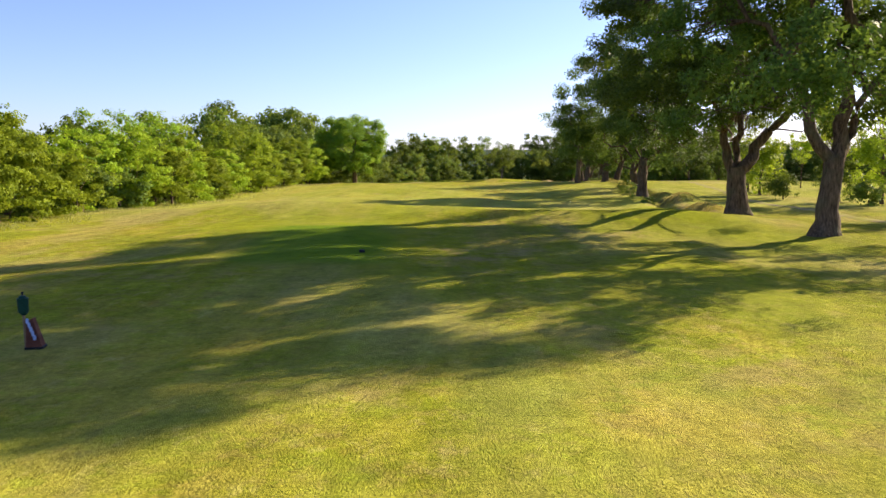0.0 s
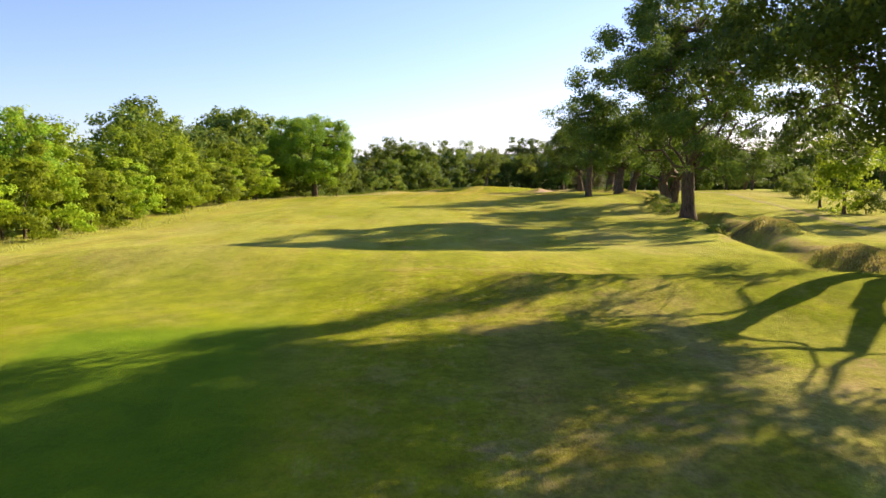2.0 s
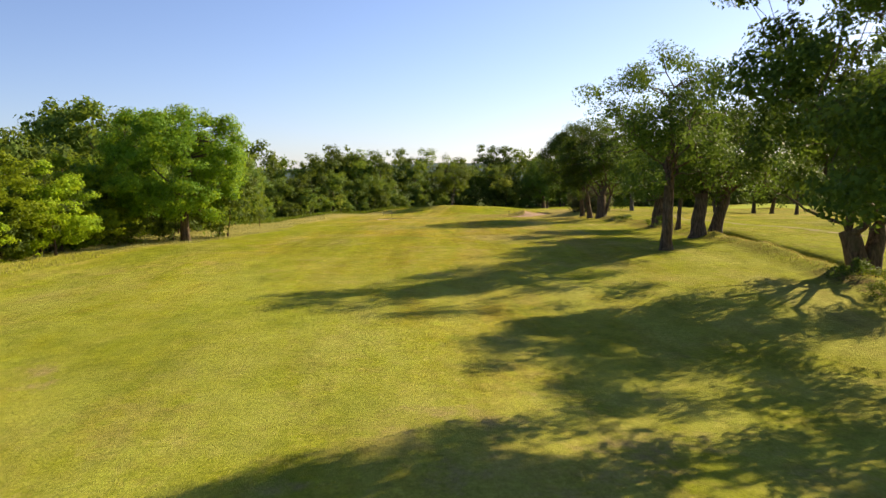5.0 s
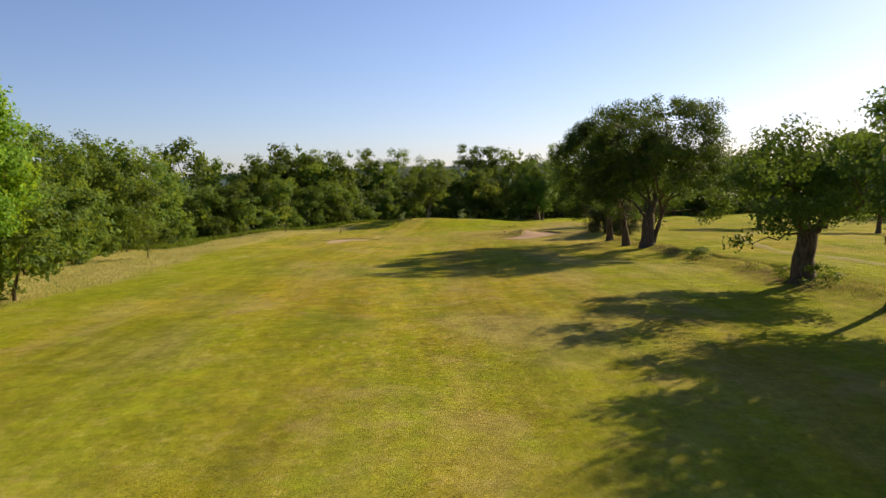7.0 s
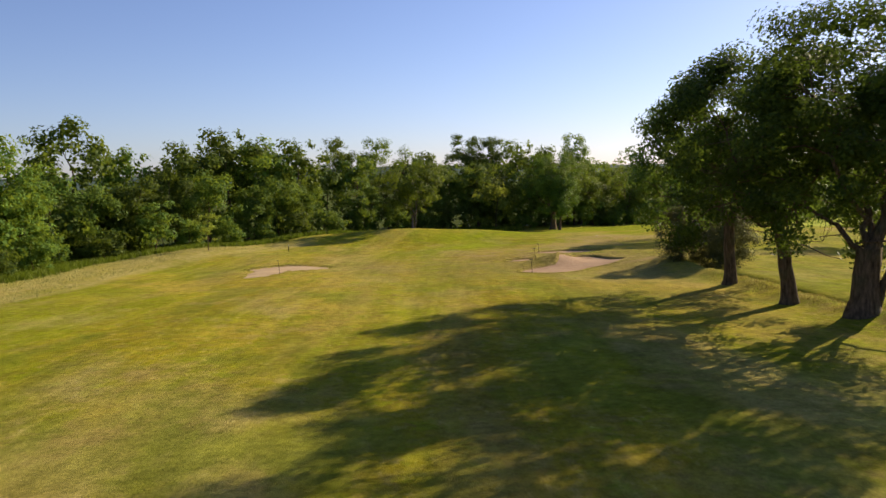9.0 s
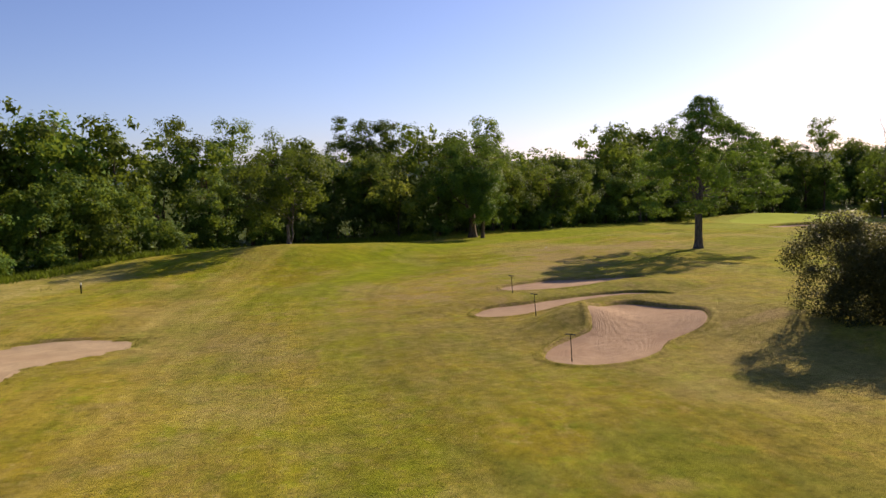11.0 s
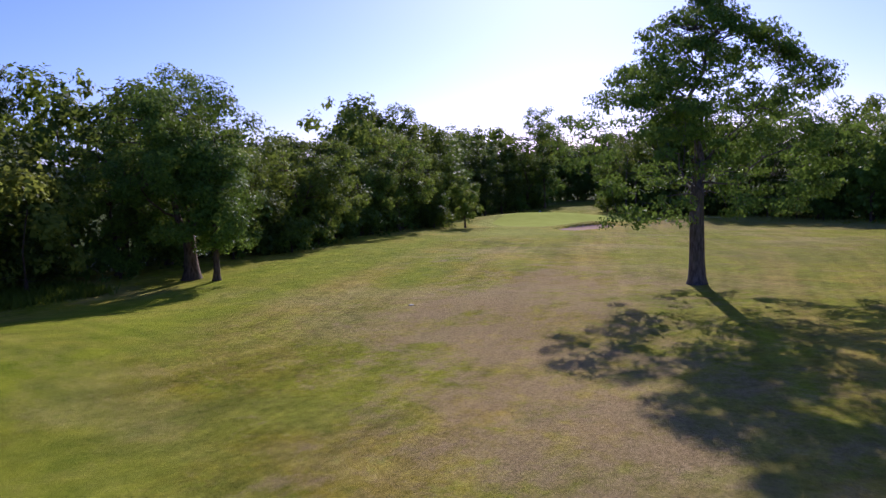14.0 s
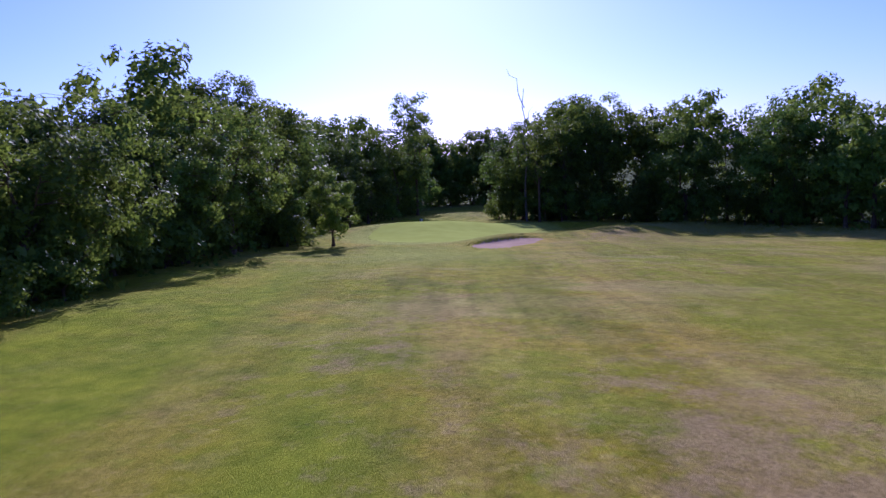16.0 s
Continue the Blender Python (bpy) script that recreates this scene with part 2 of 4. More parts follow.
    c = k.mix(0.60, c, k.ramp(grain, (0.32, 0.42), (0.50, 1.04), (0.68, 1.62)), "MULTIPLY")
    # much darker green far out and past the wood edges
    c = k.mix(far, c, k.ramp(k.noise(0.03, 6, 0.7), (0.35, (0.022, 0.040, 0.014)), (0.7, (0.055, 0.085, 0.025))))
    soft = k.n.new("ShaderNodeHueSaturation")
    soft.inputs["Saturation"].default_value, soft.inputs["Value"].default_value = 0.98, 0.90
    c = k.mix(1.0, c, (1.085, 0.985, 1.0), "MULTIPLY")
    k.l.new(c, soft.inputs["Color"])
    k.colour(soft.outputs[0])
    tuft = k.math("ADD", k.noise(22.0, 4, 0.7), k.math("MULTIPLY", mid, 1.2))
    k.bump(tuft, 0.55, 0.20)
    return k.m


TURF = turf_material()


def green_material():
    k = Mat("putting_turf", 0.95, 0.0)
    c = k.ramp(k.noise(0.35, 5), (0.3, (0.325, 0.365, 0.070)), (0.7, (0.395, 0.435, 0.092)))
    c = k.mix(k.ramp(k.noise(14, 4), (0.4, 0.0), (0.8, 0.25)), c, (0.28, 0.33, 0.10))
    k.colour(c)
    k.bump(k.noise(40, 3), 0.2, 0.02)
    return k.m


def sand_material(name="sand", wash=(1.0, 1.0, 1.0)):
    k = Mat(name, 0.95, 0.02)
    rake = k.noise(3.5, 5, 0.65, (1.0, 3.0, 1.0), 3.0)
    c = k.ramp(k.noise(0.8, 5, 0.6), (0.3, (0.330, 0.222, 0.145)), (0.7, (0.435, 0.300, 0.198)))
    c = k.mix(k.ramp(k.noise(0.35, 5, 0.6, None, 17.0), (0.48, 0.0), (0.66, 0.6)), c, (0.30, 0.188, 0.125))
    c = k.mix(k.ramp(k.noise(2.2, 6, 0.7, None, 29.0), (0.52, 0.0), (0.66, 0.55)), c, (0.27, 0.185, 0.135))
    c = k.mix(k.ramp(rake, (0.45, 0.0), (0.7, 0.35)), c, (0.29, 0.20, 0.155))
    c = k.mix(k.ramp(k.noise(30, 3, 0.7), (0.5, 0.0), (0.8, 0.4)), c, (0.47, 0.35, 0.265))
    wobble = k.math("ADD", k.math("MULTIPLY", k.attr("ring"), 90.0), k.math("MULTIPLY", k.noise(0.7, 4, 0.6, None, 43.0), 9.0))
    rows = k.math("SINE", wobble)
    c = k.mix(k.ramp(k.noise(0.5, 4, 0.6, None, 51.0), (0.40, 0.15), (0.60, 0.9)), c, k.mix(1.0, c, k.ramp(k.math("ADD", k.math("MULTIPLY", rows, 0.5), 0.5), (0.2, 0.90), (0.8, 1.04)), "MULTIPLY"))
    k.colour(k.mix(1.0, c, wash, "MULTIPLY"))
    k.bump(k.math("ADD", k.math("ADD", rake, k.noise(26, 4)), k.math("MULTIPLY", rows, 0.16)), 0.6, 0.04)
    return k.m


def gravel_material():
    k = Mat("gravel", 0.95, 0.0)
    c = k.ramp(k.noise(1.2, 5, 0.65), (0.3, (0.27, 0.215, 0.105)), (0.7, (0.40, 0.325, 0.18)))
    c = k.mix(k.ramp(k.noise(25, 3, 0.7), (0.5, 0.0), (0.75, 0.4)), c, (0.26, 0.22, 0.15))
    c = k.mix(k.ramp(k.noise(0.7, 6, 0.7, None, 9.0), (0.44, 0.0), (0.56, 0.85)), c, (0.27, 0.27, 0.06))
    k.colour(c)
    k.bump(k.noise(30, 3), 0.6, 0.03)
    return k.m


GREEN, SAND, PALE_SAND, GRAVEL = green_material(), sand_material(), sand_material("pale_sand", (1.14, 1.22, 1.14)), gravel_material()
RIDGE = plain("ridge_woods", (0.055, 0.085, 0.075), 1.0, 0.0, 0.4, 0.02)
DARK_METAL = plain("dark_metal", (0.05, 0.05, 0.055), 0.5)
RAKE_WOOD = plain("rake_wood", (0.10, 0.075, 0.06), 0.7)
BIN_GREEN = plain("washer_green", (0.010, 0.045, 0.032), 0.4)
POST_WOOD = plain("post_wood", (0.24, 0.17, 0.10), 0.85)
BOX_BROWN = plain("box_brown", (0.12, 0.045, 0.03), 0.6)
WHITE = plain("white_paint", (0.75, 0.75, 0.73), 0.5, 0.0, 0.08)
PALE_PLATE = plain("pale_plate", (0.40, 0.39, 0.34), 0.8)
BLUE_WHITE = plain("blue_towel", (0.32, 0.40, 0.62), 0.8)
BLACK = plain("black_paint", (0.02, 0.02, 0.02), 0.5)


# ---- ground ----
def smooth(a, b, x):
    t = np.clip((x - a) / (b - a), 0, 1)
    return t * t * (3 - 2 * t)


PROFILE_Y = (-60, 0, 40, 64, 80, 90, 102, 115, 130, 145, 160, 175, 195, 260)
PROFILE_Z = (1.0, 1.0, 1.0, 0.8, 1.25, 1.4, 1.05, 0.6, 0.1, -0.45, -1.05, -1.4, -1.8, -2.6)
# centre x, y, radii, turn in degrees, height: swells, tee platforms and banks
SWELLS = (
    (-3.5, 26, 5.0, 10.0, 5, 0.25), (-8, 43, 9.0, 3.2, -8, 0.62), (4.5, 35.0, 8.0, 2.0, -14, 0.58), (9.5, 33, 4.0, 2.5, 20, 0.30), (-5, 69, 7.0, 9.0, 0, 0.35),
    (9.6, 66, 6.0, 7.0, 0, -0.35), (4, 52, 9.0, 4.5, 0, -0.30), (15.5, 183.4, 12.0, 5.6, 10, 1.3),
    (4, 186, 8, 6, 0, 0.55), (-6, 170, 7, 9, 0, 0.65), (3.2, 159.5, 3.2, 2.8, 0, 0.35), (21, 149.6, 2.2, 1.3, 30, 0.75),
    (24.5, 152.4, 4.0, 1.3, 8, 0.40), (19.5, 156.3, 3.4, 1.0, 20, 0.35), (29.5, 158.5, 3.0, 2.0, 0, 0.30), (27.5, 146, 3.5, 4, 0, 0.55),
    (101, 227, 13, 9, -20, 1.35), (84, 202, 9, 5, 30, 0.3), (103, 206, 8, 4.5, -10, 0.9), (90.4, 211.6, 5.0, 1.5, -20, 0.55), (86, 206.5, 7, 2.0, -15, -0.25), (24, 178, 7, 5, 0, -0.35),
)


def swell(x, y, cx, cy, rx, ry, turn, h):
    c, s = math.cos(radians(turn)), math.sin(radians(turn))
    u, v = (x - cx) * c + (y - cy) * s, (y - cy) * c - (x - cx) * s
    return h * np.exp(-((u / rx) ** 2 + (v / ry) ** 2))


def blob(x, y, parts):
    """Below 1 inside a rounded outline made of overlapping ellipses (x, y, rx, ry, turn)."""
    total = np.zeros_like(x)
    for cx, cy, rx, ry, turn in parts:
        c, s = math.cos(radians(turn)), math.sin(radians(turn))
        u, v = (x - cx) * c + (y - cy) * s, (y - cy) * c - (x - cx) * s
        d2 = (u / rx) ** 2 + (v / ry) ** 2
        total += np.exp(-1.6 * d2)
    ragged = 1 + 0.05 * np.sin(1.7 * x + 1.6 * np.sin(1.3 * y)) + 0.02 * np.sin(4.1 * y + 1.7 * np.sin(2.7 * x))
    return ragged * math.exp(-1.6) / np.maximum(total, 1e-9)


# sand bunkers by their ellipses, and how deep the sand lies
BUNKERS = {
    "front": (((19.8, 145.7, 2.2, 1.5, 35), (23.3, 148.7, 2.9, 2.0, 55)), 0.14),
    "middle": (((20.6, 153.7, 1.85, 1.55, 0), (23.4, 154.5, 2.5, 1.5, 12), (26.4, 155.0, 2.3, 1.6, 3)), 0.12),
    "back": (((24.0, 160.0, 1.6, 1.3, 0), (26.4, 160.6, 2.4, 1.7, 10), (29.4, 161.0, 1.9, 1.2, 20)), 0.14),
    "fairway": (((1.9, 150.0, 1.1, 2.6, -12), (2.8, 154.0, 2.4, 2.2, 40), (4.3, 154.7, 1.6, 1.3, 20)), 0.10),
    "green": (((84.0, 208.9, 2.2, 1.7, 10), (86.6, 209.4, 2.8, 2.2, -10), (89.6, 209.2, 2.0, 1.2, -20)), 0.16),
}
# edges of the woods
LEFT_LINE = ((-27, 14), (-25.5, 40), (-24, 62), (-22, 80), (-20, 98), (-19, 118), (-19.5, 135), (-19.5, 150), (-18, 164), (-10, 178), (0, 188), (8, 194))
BACK_LINE = ((8, 195), (20, 204), (32, 205), (45, 209.0), (57.6, 216.6), (69.6, 223.2), (81, 230), (94, 239), (108, 247), (124, 252), (140, 254))
RIGHT_LINE = ((126, 230), (122, 224), (121, 214), (119, 200), (113, 188), (109, 172), (104, 155), (98, 138), (90, 120), (82, 100), (76, 80), (70, 55), (66, 25))
GREEN_SHAPE = ((95.2, 220.6, 10.5, 7.0, 15), (102.5, 221.6, 9.0, 6.5, 0))


def ditch_x(y):
    line = 15.7 + 0.133 * 10 * np.logaddexp(0, (y - 42) / 10) - 0.02 * np.clip(y - 110, 0, 60)
    return line + np.interp(y, (36, 40, 46, 52.5, 56, 64, 75), (-3.6, -3.5, -3.0, -2.0, -1.5, -0.8, 0.0))


def survey(x, y):
    z = np.interp(y, PROFILE_Y, PROFILE_Z)
    z = (z + np.interp(y - 5, PROFILE_Y, PROFILE_Z) + np.interp(y + 5, PROFILE_Y, PROFILE_Z)) / 3
    z = z - 0.054 * 8 * np.logaddexp(0, (np.minimum(x, 108) - 44) / 8)
    for s in SWELLS:
        z = z + swell(x, y, *s)
    d = x - ditch_x(y)
    along = smooth(33, 41, y) * (1 - smooth(138, 150, y))
    bank = 0.28 + 0.22 * smooth(34, 44, y) * (1 - smooth(58, 70, y))
    bank = bank * np.where(y < 66, 0.25 + 0.85 * smooth(-0.3, 0.5, np.sin(0.5 * y + 1.0)), 1.0)
    lumpy = 1 + 0.35 * np.sin(y * 1.3 + np.sin(y * 0.7)) * np.sin(y * 0.53 + 1)
    z = z + along * (-np.interp(y, (60, 75), (0.42, 0.70)) * np.exp(-(d / 0.52) ** 2) + bank * lumpy * np.exp(-((d - np.interp(y, (60, 72), (1.5, -1.35))) / np.interp(y, (60, 72), (1.05, 0.8))) ** 2))
    z = z + 0.05 * np.sin(x * 0.55 + 1.3 * np.sin(y * 0.21)) + 0.04 * np.sin(y * 0.47 + 0.8 * np.sin(x * 0.33))
    z = z + 0.10 * np.sin(1.5 * x + 1.2 * np.sin(0.9 * y)) * np.sin(1.7 * y + np.sin(1.1 * x)) * swell(x, y, 9.5, 29, 6, 8, 0, 1)
    for parts, deep in BUNKERS.values():
        b = blob(x, y, parts)
        z = z - deep * (1 - smooth(0.88, 1.10, b)) * (0.45 + 0.55 * smooth(-1.2, 1.6, y - parts[1][1])) + 0.07 * min(1, deep / 0.14) * np.exp(-((b - 1.32) / 0.28) ** 2)
    return z


def ground_z(X, Y):
    """Height of the ground at a place in metres."""
    return K * survey(np.asarray(X, float) / K, np.asarray(Y, float) / K)


def spread(lo, hi, step):
    return list(np.linspace(lo, hi, int(round((hi - lo) / step)) + 1)[:-1])


def mesh_from(name, verts, faces, material, smooth_faces=True):
    me = bpy.data.meshes.new(name)
    verts, faces = np.asarray(verts, np.float32), np.asarray(faces, np.int32)
    n = faces.shape[1]
    me.vertices.add(len(verts)), me.loops.add(faces.size), me.polygons.add(len(faces))
    me.vertices.foreach_set("co", verts.ravel())
    me.loops.foreach_set("vertex_index", faces.ravel())
    me.polygons.foreach_set("loop_start", np.arange(0, faces.size, n, dtype=np.int32))
    me.polygons.foreach_set("use_smooth", np.full(len(faces), smooth_faces))
    me.materials.append(material)
    me.update()
    me.validate()
    return me


def sheet(xs, ys):
    gx, gy = np.meshgrid(np.array(xs), np.array(ys), indexing="ij")
    ids = np.arange(gx.size).reshape(gx.shape)
    faces = np.stack([ids[:-1, :-1], ids[1:, :-1], ids[1:, 1:], ids[:-1, 1:]], -1).reshape(-1, 4)
    return gx.ravel(), gy.ravel(), faces


def build_ground():
    out = [40 * 1.28 ** i for i in range(1, 17)]
    xs = [-24 - v for v in reversed(out)] + spread(-24, 14, 0.7) + spread(14, 33, 0.1) + spread(33, 60, 1.1) + spread(60, 76, 0.9) + spread(76, 93, 0.25) + spread(93, 128, 0.95) + [128] + [128 + v for v in out]
    ys = [-8 - v for v in reversed(out)] + spread(-8, 142, 1.0) + spread(142, 165, 0.1) + spread(165, 203, 1.0) + spread(203, 213, 0.25) + spread(213, 232, 0.6) + spread(232, 256, 1.2) + [256] + [256 + v for v in out]
    x, y, faces = sheet(xs, ys)
    z = survey(x, y)
    me = mesh_from("ground", np.stack([x, y, z], -1) * K, faces, TURF)
    masks = {}
    lane = np.interp(y, (-20, 60, 120, 160, 190), (0, 2, 6, 12, 20))
    lane2 = (x * 0.553 - (y - 181) * 0.833 - 19.4)          # across the last leg towards the green
    mow = (1 - smooth(9, 12, np.abs(x - lane))) * smooth(62, 72, y) * (1 - smooth(176, 188, y))
    mow = np.maximum(mow, (1 - smooth(6, 9, np.abs(lane2))) * smooth(28, 40, x))
    masks["mow"] = mow
    dry = np.interp(y, (-10, 12, 22, 60, 85, 110, 135, 160, 180), (0.52, 0.42, 0.30, 0.25, 0.24, 0.36, 0.47, 0.48, 0.42))
    dry = dry + 0.30 * swell(x, y, 0, 105, 10, 4.5, 0, 1) - 0.12 * swell(x, y, 0, 92, 12, 7, 0, 1) + 0.15 * swell(x, y, -10, 64, 8, 20, 0, 1) - 0.2 * swell(x, y, -12, 120, 10, 25, 0, 1)
    dry = dry - 0.25 * swell(x, y, 22, 176, 9, 4, 40, 1) + 0.35 * swell(x, y, 86, 205, 10, 6, 20, 1) - 0.35 * swell(x, y, 62, 204, 10, 5, 30, 1)
    dry = dry - 0.35 * swell(x, y, 72, 188, 26, 13, 10, 1)
    dry = dry + 0.28 * swell(x, y, 55, 201, 9, 4, 35, 1) + 0.25 * swell(x, y, 55, 190, 8, 4, 20, 1) + 0.15 * swell(x, y, 30, 174, 8, 5, 40, 1)
    masks["dry"] = np.clip(dry, 0, 1)
    lush = 0.85 * swell(x, y, -3.4, 26, 3.0, 7, 5, 1) + 0.6 * swell(x, y, -4, 69, 4, 6, 0, 1) + 0.6 * swell(x, y, 18, 172, 12, 1.8, 55, 1) + 0.55 * swell(x, y, 46, 192, 7, 2.2, 35, 1)
    lush = lush + 0.75 * swell(x, y, 42, 199, 18, 3.2, 30, 1) + 0.5 * swell(x, y, 24, 186, 9, 3.0, 45, 1) + 0.5 * swell(x, y, -8, 112, 4, 22, -5, 1)
    leg_on = smooth(10, 20, x) * (1 - smooth(58, 70, x))
    lush = lush + leg_on * (0.8 * np.exp(-((lane2 + 7.4) / 1.5) ** 2) + 0.45 * np.exp(-((lane2 + 12.0) / 1.8) ** 2))
    lush = lush + 0.9 * swell(x, y, 41.5, 188, 4.5, 1.2, 35, 1) + 0.7 * swell(x, y, 48, 187.5, 2.5, 1.0, 30, 1) + 0.8 * swell(x, y, 19, 171, 5, 1.5, 60, 1)
    lush = lush + 0.9 * swell(x, y, 74, 209, 9, 6, 30, 1) + 0.4 * swell(x, y, 56, 184, 8, 2.5, 30, 1) + 0.7 * smooth(24, 34, y) * (1 - smooth(36, 46, y)) * (1 - smooth(1, 6, np.abs(x + 6)))
    lush = lush + 0.7 * swell(x, y, 11, 30, 3.5, 8, 0, 1) + 0.9 * swell(x, y, 118, 239, 14, 9, 30, 1)
    g = blob(x, y, GREEN_SHAPE)
    masks["lush"] = np.clip(np.maximum(lush, 0.9 * (1 - smooth(0.9, 3.0, g))), 0, 1)
    d = x - ditch_x(y)
    bare = smooth(38, 44, y) * (1 - smooth(128, 142, y)) * np.exp(-((d + 0.7) / 0.6) ** 2) * (0.35 + 0.3 * np.sin(y * 0.31 + 2 * np.sin(y * 0.11)))
    bare = np.maximum(bare, 0.6 * smooth(34, 38, y) * (1 - smooth(58, 64, y)) * np.exp(-((d - 0.9) / 0.6) ** 2))
    masks["soil"] = smooth(37, 41, y) * (1 - smooth(128, 140, y)) * np.exp(-((d - np.interp(y, (60, 72), (0.5, -1.9))) / 0.75) ** 2) * (0.35 + 0.65 * smooth(-0.2, 0.5, np.sin(y * 0.27 + 1.5 * np.sin(y * 0.11))))
    for parts, deep in BUNKERS.values():
        b = blob(x, y, parts)
        bare = np.maximum(bare, 0.8 * np.exp(-((b - 1.08) / 0.12) ** 2))
    leg = 0.75 * swell(x, y, 31, 172, 20, 5.5, 42, 1) + 0.2 * swell(x, y, 17, 156, 9, 12, -10, 1) + 0.35 * swell(x, y, 32, 158, 9, 9, 0, 1) + 0.5 * swell(x, y, 88, 204, 9, 4, 15, 1) + 0.45 * swell(x, y, 45, 178, 8, 4, 40, 1)
    leg = leg + 0.55 * swell(x, y, 36.5, 179.5, 6.5, 3.2, 25, 1) + 0.5 * swell(x, y, 45.5, 183, 4.5, 2.0, 30, 1) + 0.5 * swell(x, y, 49.5, 193, 6, 2.5, 32, 1) + 0.6 * swell(x, y, 98, 203, 6, 3.5, 0, 1)
    leg = leg + 0.55 * swell(x, y, 4.5, 60.5, 4, 3.5, 0, 1) + 0.5 * swell(x, y, 1.5, 22, 2.5, 4.5, 0, 1) + 0.5 * swell(x, y, 6, 27, 3, 2.5, 0, 1) + 0.45 * swell(x, y, -7.5, 65, 3.0, 2.0, 20, 1) + 0.45 * swell(x, y, 9.5, 104, 3.0, 5, 0, 1) + 0.4 * swell(x, y, 1, 102, 3, 4, 0, 1)
    patchy = 0.5 + 0.5 * np.sin(x * 0.9 + 2 * np.sin(y * 0.5)) * np.sin(y * 0.8 + 1.5 * np.sin(x * 0.6))
    bare = np.maximum(bare, leg * (0.55 + 0.45 * patchy))
    masks["bare"] = np.clip(bare + 0.8 * swell(x, y, 25.8, 145.7, 1.3, 0.7, 0, 1), 0, 1)
    tu, tv = (x + 4.3) * 0.996 + (y - 25.5) * 0.087, (y - 25.5) * 0.996 - (x + 4.3) * 0.087
    masks["tee"] = 0.85 * (1 - smooth(2.0, 2.7, np.abs(tu))) * (1 - smooth(5.6, 6.8, np.abs(tv)))
    turn2 = smooth(150, 178, y) * smooth(10, 30, x)
    across = (1 - turn2) * (x - lane) + turn2 * lane2
    masks["across"], masks["onward"] = across, (1 - turn2) * y + turn2 * (x * 0.833 + y * 0.553 + 40)
    edge_x = np.interp(y, (88, 98, 108, 118, 136, 150, 165, 176), (-17.5, -14, -9.6, -8.4, -8.4, -7.6, -4.0, 4.0)) + 0.5 * np.sin(y * 0.35)
    masks["meadow"] = smooth(0.4, -0.8, x - edge_x) * smooth(88, 100, y) * (1 - smooth(176, 186, y))
    # dry lawn and painted sunlight by y; zero across the tree-shaded tee stretch
    masks["pale"] = np.interp(y, (12, 19, 38, 46, 76, 94), (0.28, 0.0, 0.0, 0.62, 0.55, 0.0)) + 0 * x
    masks["stripe"] = 0.5 + 0.5 * np.sin(across * 2 * np.pi / 5.4 + 0.35 * np.sin(y * 0.08)) * smooth(20, 30, y) * (0.25 + 0.75 * mow)
    masks["rough"] = np.clip(0.85 * swell(x, y, 25, 152, 13, 11, 20, 1) + 0.22 * swell(x, y, 14, 150, 9, 9, 0, 1) + 0.7 * swell(x, y, 95, 200, 14, 6, 10, 1) + 0.4 * swell(x, y, 62, 178, 16, 7, 15, 1), 0, 0.85)
    masks["apron"] = np.clip(0.85 * (1 - smooth(1.2, 4.5, g)) + 0.6 * swell(x, y, 75, 210, 9, 5, 35, 1), 0, 0.9)
    # rises with distance, and within a few units behind the wood edges
    masks["dark_outer"] = np.clip(smooth(150, 260, np.hypot(x - 40, y - 110)), 0, 1)
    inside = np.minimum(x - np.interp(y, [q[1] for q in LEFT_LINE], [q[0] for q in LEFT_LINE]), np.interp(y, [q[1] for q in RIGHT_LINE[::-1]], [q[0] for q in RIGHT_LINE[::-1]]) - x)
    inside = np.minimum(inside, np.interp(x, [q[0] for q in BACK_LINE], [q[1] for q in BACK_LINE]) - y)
    masks["dark_outer"] = np.maximum(masks["dark_outer"], smooth(-1.0, -5.0, inside))
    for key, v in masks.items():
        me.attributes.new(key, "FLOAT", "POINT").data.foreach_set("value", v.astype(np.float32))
    return tagged(new("ground", me), "rolling mown turf, patchy green and sun-dried straw", "ground", kind="structure")


build_ground()


def build_sand(parts, label, material):
    cx = [p[0] for p in parts]
    cy = [p[1] for p in parts]
    x, y, faces = sheet(np.arange(min(cx) - 4.5, max(cx) + 4.5, 0.1), np.arange(min(cy) - 4.5, max(cy) + 4.5, 0.1))
    b = blob(x, y, parts)
    keep = (b[faces] < 1.16).all(1)
    faces = faces[keep]
    used, inverse = np.unique(faces, return_inverse=True)
    x, y, b = x[used], y[used], b[used]
    z = survey(x, y) + 0.045 - 0.13 * smooth(0.88, 1.10, b) + 0.004 * np.sin(5 * x + 2 * np.sin(3 * y))
    me = mesh_from("bunker_sand", np.stack([x, y, z], -1) * K, inverse.reshape(faces.shape), material)
    me.attributes.new("ring", "FLOAT", "POINT").data.foreach_set("value", b.astype(np.float32))
    return tagged(new("bunker_sand", me), label, "sand bunker", "sand bunkers", "structure")


for key, (parts, deep) in BUNKERS.items():
    where = {"green": "pinkish sand in a grass-lipped bunker by the putting green", "fairway": "pale cream sand in a shallow bunker on the fairway"}
    build_sand(parts, "raked " + where.get(key, "pinkish sand in a sunken grass-lipped bunker"), PALE_SAND if key == "fairway" else SAND)


